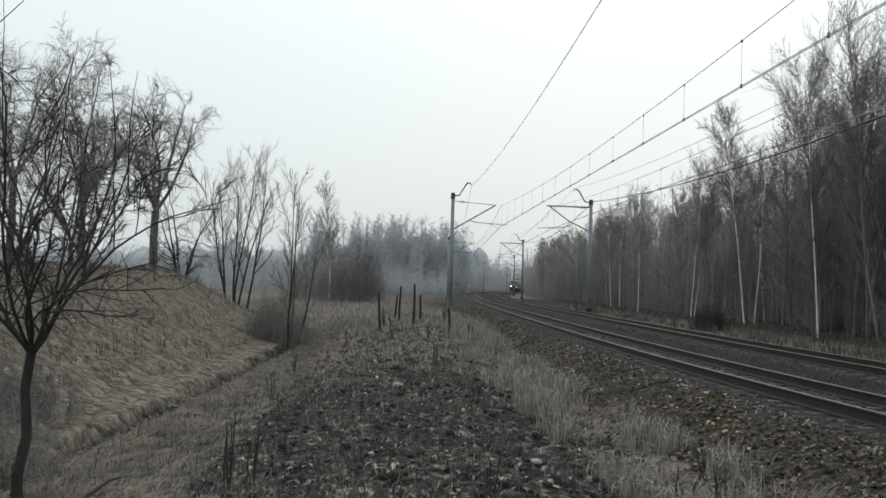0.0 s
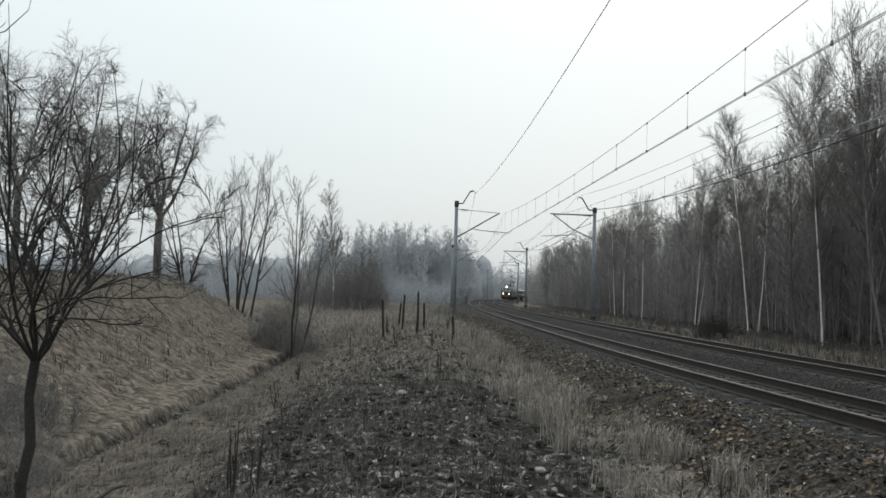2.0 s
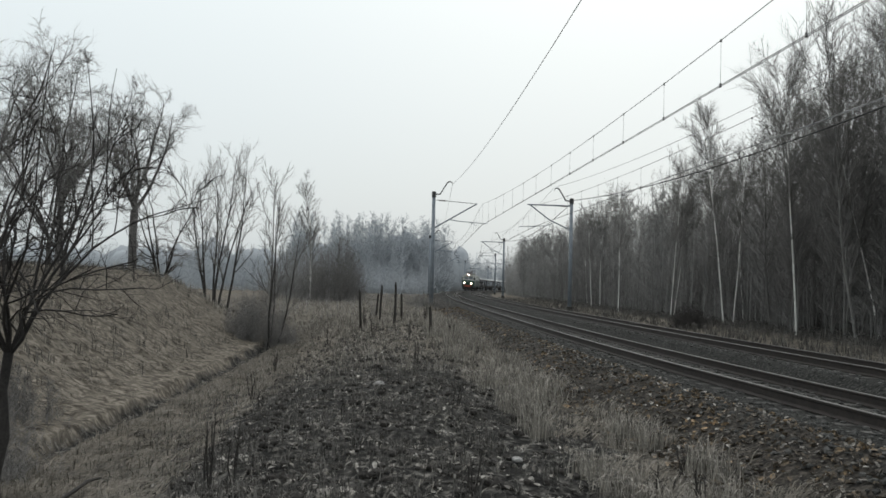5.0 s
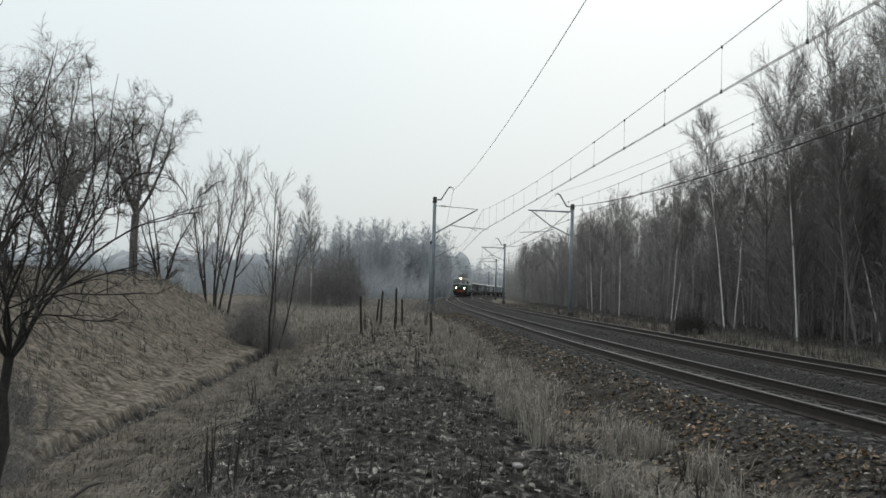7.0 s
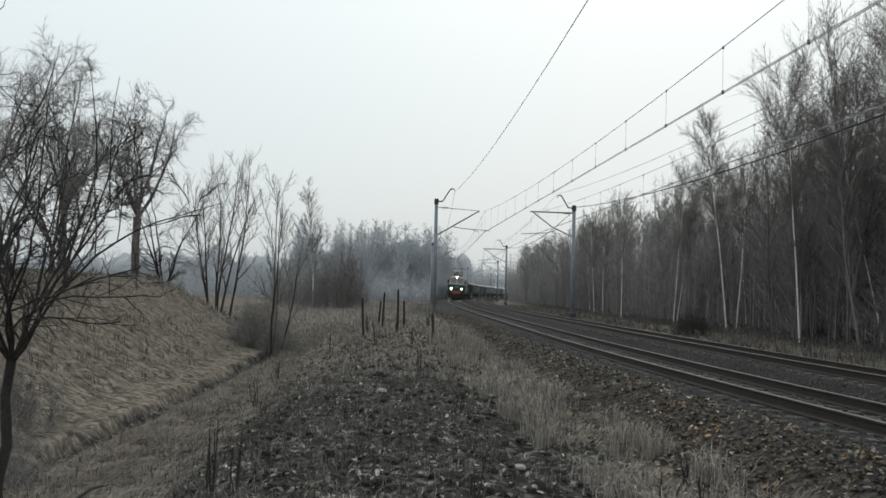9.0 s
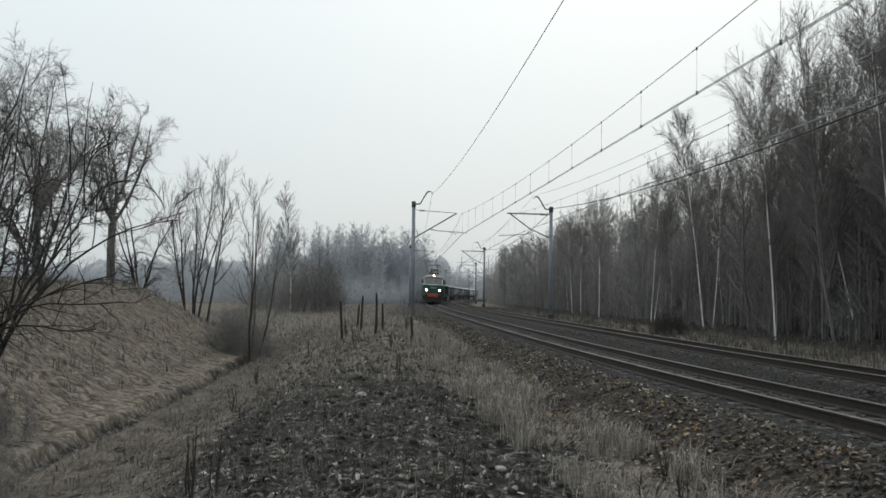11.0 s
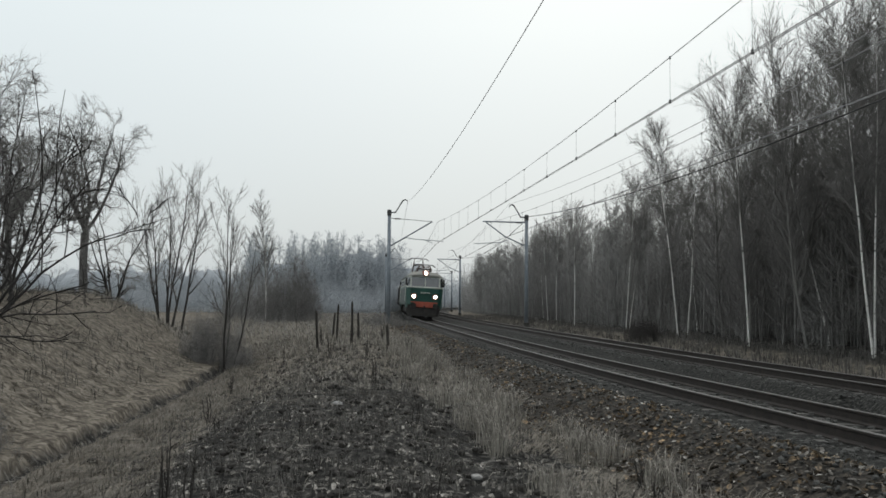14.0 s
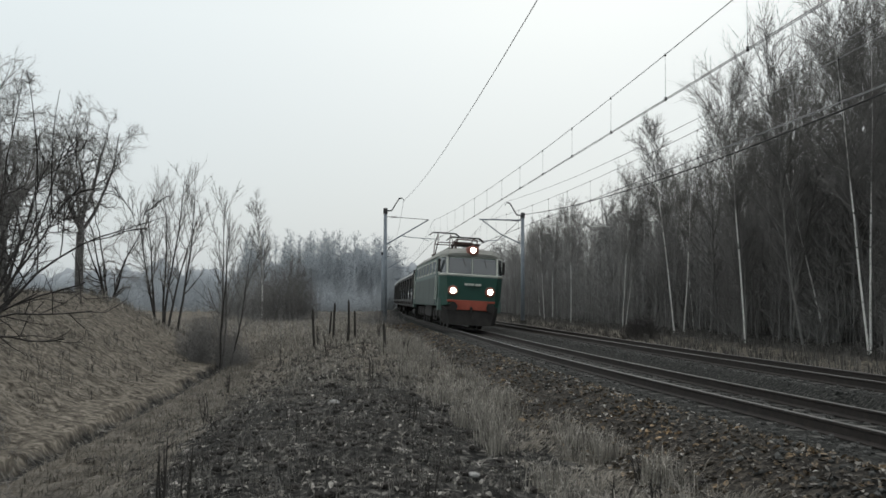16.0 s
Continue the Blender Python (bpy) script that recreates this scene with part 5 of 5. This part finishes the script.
    v, f = tubes([([(0.5, -5, 4.2), (0.5, -2, 4.32), (0.5, 2, 4.32), (0.5, 5, 4.2)], [0.025] * 4)], 5)
    mesh_object("roof_busbar", v, f, M_PANTO, True, root)
    return root, wheels


def wagon():
    """A low roofed, open-sided transporter wagon, middle at the origin."""
    root = tagged(empty("transporter_wagon"), "sooty open-sided freight wagon with a pale low roof", "freight wagon", "wagons of the train")
    L = 12.6
    bm = bmesh.new()
    box(bm, -1.35, 1.35, -L, L, 0.85, 1.12, 0.03)
    part("underframe", bm, M_UNDER, root)
    bm = bmesh.new()
    box(bm, -1.4, 1.4, -L, L, 1.122, 1.17, 0.01)
    part("deck", bm, M_WAGON, root)
    bm = bmesh.new()
    loft(bm, [[(-1.48, y, 3.02), (-1.44, y, 3.16), (-0.8, y, 3.27), (0, y, 3.31), (0.8, y, 3.27), (1.44, y, 3.16), (1.48, y, 3.02)] for y in (-L, L)])
    part("roof", bm, M_WAGON_ROOF, root, "pale grey arched roof")
    for s in (-1, 1):
        for k in range(7):
            y = -L + 0.1 + k * (2 * L - 0.2) / 6
            bm = bmesh.new()
            box(bm, s * 1.40 - 0.06, s * 1.40 + 0.06, y - 0.08, y + 0.08, 1.0, 3.05)
            part("post", bm, M_WAGON, root)
        for z in (1.28, 2.92):
            bm = bmesh.new()
            box(bm, s * 1.42 - 0.03, s * 1.42 + 0.03, -L, L, z - 0.09, z + 0.09)
            part("side_rail", bm, M_WAGON, root)
    for y in (-9.5, -7.7, 7.7, 9.5):
        wheelset(root, y, 0.46)
    for by in (-8.6, 8.6):
        bm = bmesh.new()
        for s in (-1.0, 1.0):
            box(bm, s - 0.06, s + 0.06, by - 1.5, by + 1.5, 0.4, 0.7, 0.03)
        part("bogie_frame", bm, M_UNDER, root)
    for e in (-1, 1):
        for x in (-0.875, 0.875):
            bm = bmesh.new()
            rod(bm, (x, e * L, 1.05), (x, e * (L + 0.5), 1.05), 0.1)
            rod(bm, (x, e * (L + 0.48), 1.05), (x, e * (L + 0.54), 1.05), 0.24, n=16)
            part("buffer", bm, M_UNDER, root)
    return root


def car(paint, label):
    """A small car on its way to a dealer, middle at the origin, wheels on z = 0."""
    root = tagged(empty("transported_car"), label, "car", "cars on the transporter wagon")

    def ring(y, half, z0, z1):
        return [(-half, y, z0), (-half, y, z1 - 0.08), (-half + 0.08, y, z1), (half - 0.08, y, z1), (half, y, z1 - 0.08), (half, y, z0)]
    bm = bmesh.new()
    loft(bm, [ring(-1.95, 0.66, 0.30, 0.55), ring(-1.8, 0.78, 0.22, 0.70), ring(-0.9, 0.82, 0.20, 0.86), ring(1.5, 0.82, 0.20, 0.92), ring(1.85, 0.78, 0.25, 0.86), ring(1.95, 0.70, 0.32, 0.60)])
    part("body", bm, paint, root, smooth=False)
    bm = bmesh.new()
    loft(bm, [ring(-0.95, 0.70, 0.85, 0.94), ring(-0.3, 0.62, 0.86, 1.34), ring(1.0, 0.62, 0.86, 1.36), ring(1.75, 0.68, 0.85, 0.98)])
    part("cabin", bm, M_GLASS, root, "dark car windows")
    bm = bmesh.new()
    box(bm, -0.56, 0.56, -0.25, 0.95, 1.35, 1.40, 0.02)
    part("roof_panel", bm, paint, root)
    for x in (-0.72, 0.72):
        for y in (-1.2, 1.25):
            bm = rod(rod(bmesh.new(), (x - 0.09, y, 0.29), (x + 0.09, y, 0.29), 0.29, n=18), (x - 0.1, y, 0.29), (x + 0.1, y, 0.29), 0.16, n=12)
            part("wheel", bm, M_UNDER, root)
    return root


M_CAR_PALE = material("silver_car_paint", [(0.62, 0.63, 0.64), (0.72, 0.73, 0.74)], 1, 0.3, 0.3, coat=0.6)
M_CAR_DARK = material("dark_blue_car_paint", [(0.02, 0.025, 0.04), (0.035, 0.04, 0.06)], 1, 0.3, coat=0.6)
CARS = []
for k in range(5):
    pale = k % 2 == 0
    CARS.append((car(M_CAR_PALE if pale else M_CAR_DARK, "small silver car on a transporter wagon" if pale else "small dark blue car on a transporter wagon"), -9.4 + 4.6 * k, 1.17))
LOCO, LOCO_WHEELS = locomotive()
WAGON_1 = wagon()
WAGONS = [WAGON_1] + [copy_thing(WAGON_1, pose(0, 0, 0)) for _ in range(5)]


# ---------------------------------------------------------------- sleepers, as pieces of the tracks
def sleepers():
    me = sleeper_mesh()
    for side, root in enumerate(TRACKS):
        q = 5.0
        while q < 95:
            p = track_point(q, side, 0, 0)
            ob = new("sleeper", me)
            ob.parent = root
            ob.matrix_basis = pose(p[0], p[1], p[2], 0, math.degrees(math.atan(CANT / 0.75)), -math.degrees(math.atan(slope_x(q))))
            q += 0.62
        verts, faces, b = [], [], 0
        src = [v.co[:] for v in me.vertices]
        fcs = [tuple(p.vertices) for p in me.polygons]
        while q < 330:
            p = track_point(q, side, 0, 0)
            k = slope_x(q)
            verts += [(p[0] + x, p[1] + y - x * k, p[2] + z) for x, y, z in src]
            faces += [tuple(i + b for i in f) for f in fcs]
            b += len(src)
            q += 0.62
        tagged(mesh_object("far_sleepers", verts, faces, M_SLEEPER, False, root), kind="stuff")


sleepers()

# ---------------------------------------------------------------- what moves
SPEED, FRONT_END = 16.6, 44.0


def on_track(y):
    return pose(cx(y), y, zr(y), 0, math.degrees(math.atan(CANT / 0.75)), -math.degrees(math.atan(slope_x(y))))


def motions():
    """The train comes nearer at an even pace, and the engine's wheels turn."""
    def front(t):
        return FRONT_END + SPEED * (16.0 - t)
    times = [i * 0.5 for i in range(33)]
    walk(LOCO, [(t, on_track(front(t) + 9.25)) for t in times])
    for i, w in enumerate(WAGONS):
        walk(w, [(t, on_track(front(t) + 18.5 + 13.7 + 26.2 * i)) for t in times])
    for ob, dy, dz in CARS:
        walk(ob, [(t, on_track(front(t) + 18.5 + 13.7 + dy) @ pose(0, 0, dz)) for t in times])
    for w in LOCO_WHEELS:
        y, r = w.location.y, w.location.z
        walk(w, [(k / 20, pose(0, y, r, math.degrees(k / 20 * SPEED / r), 0, 0)) for k in range(321)])


motions()
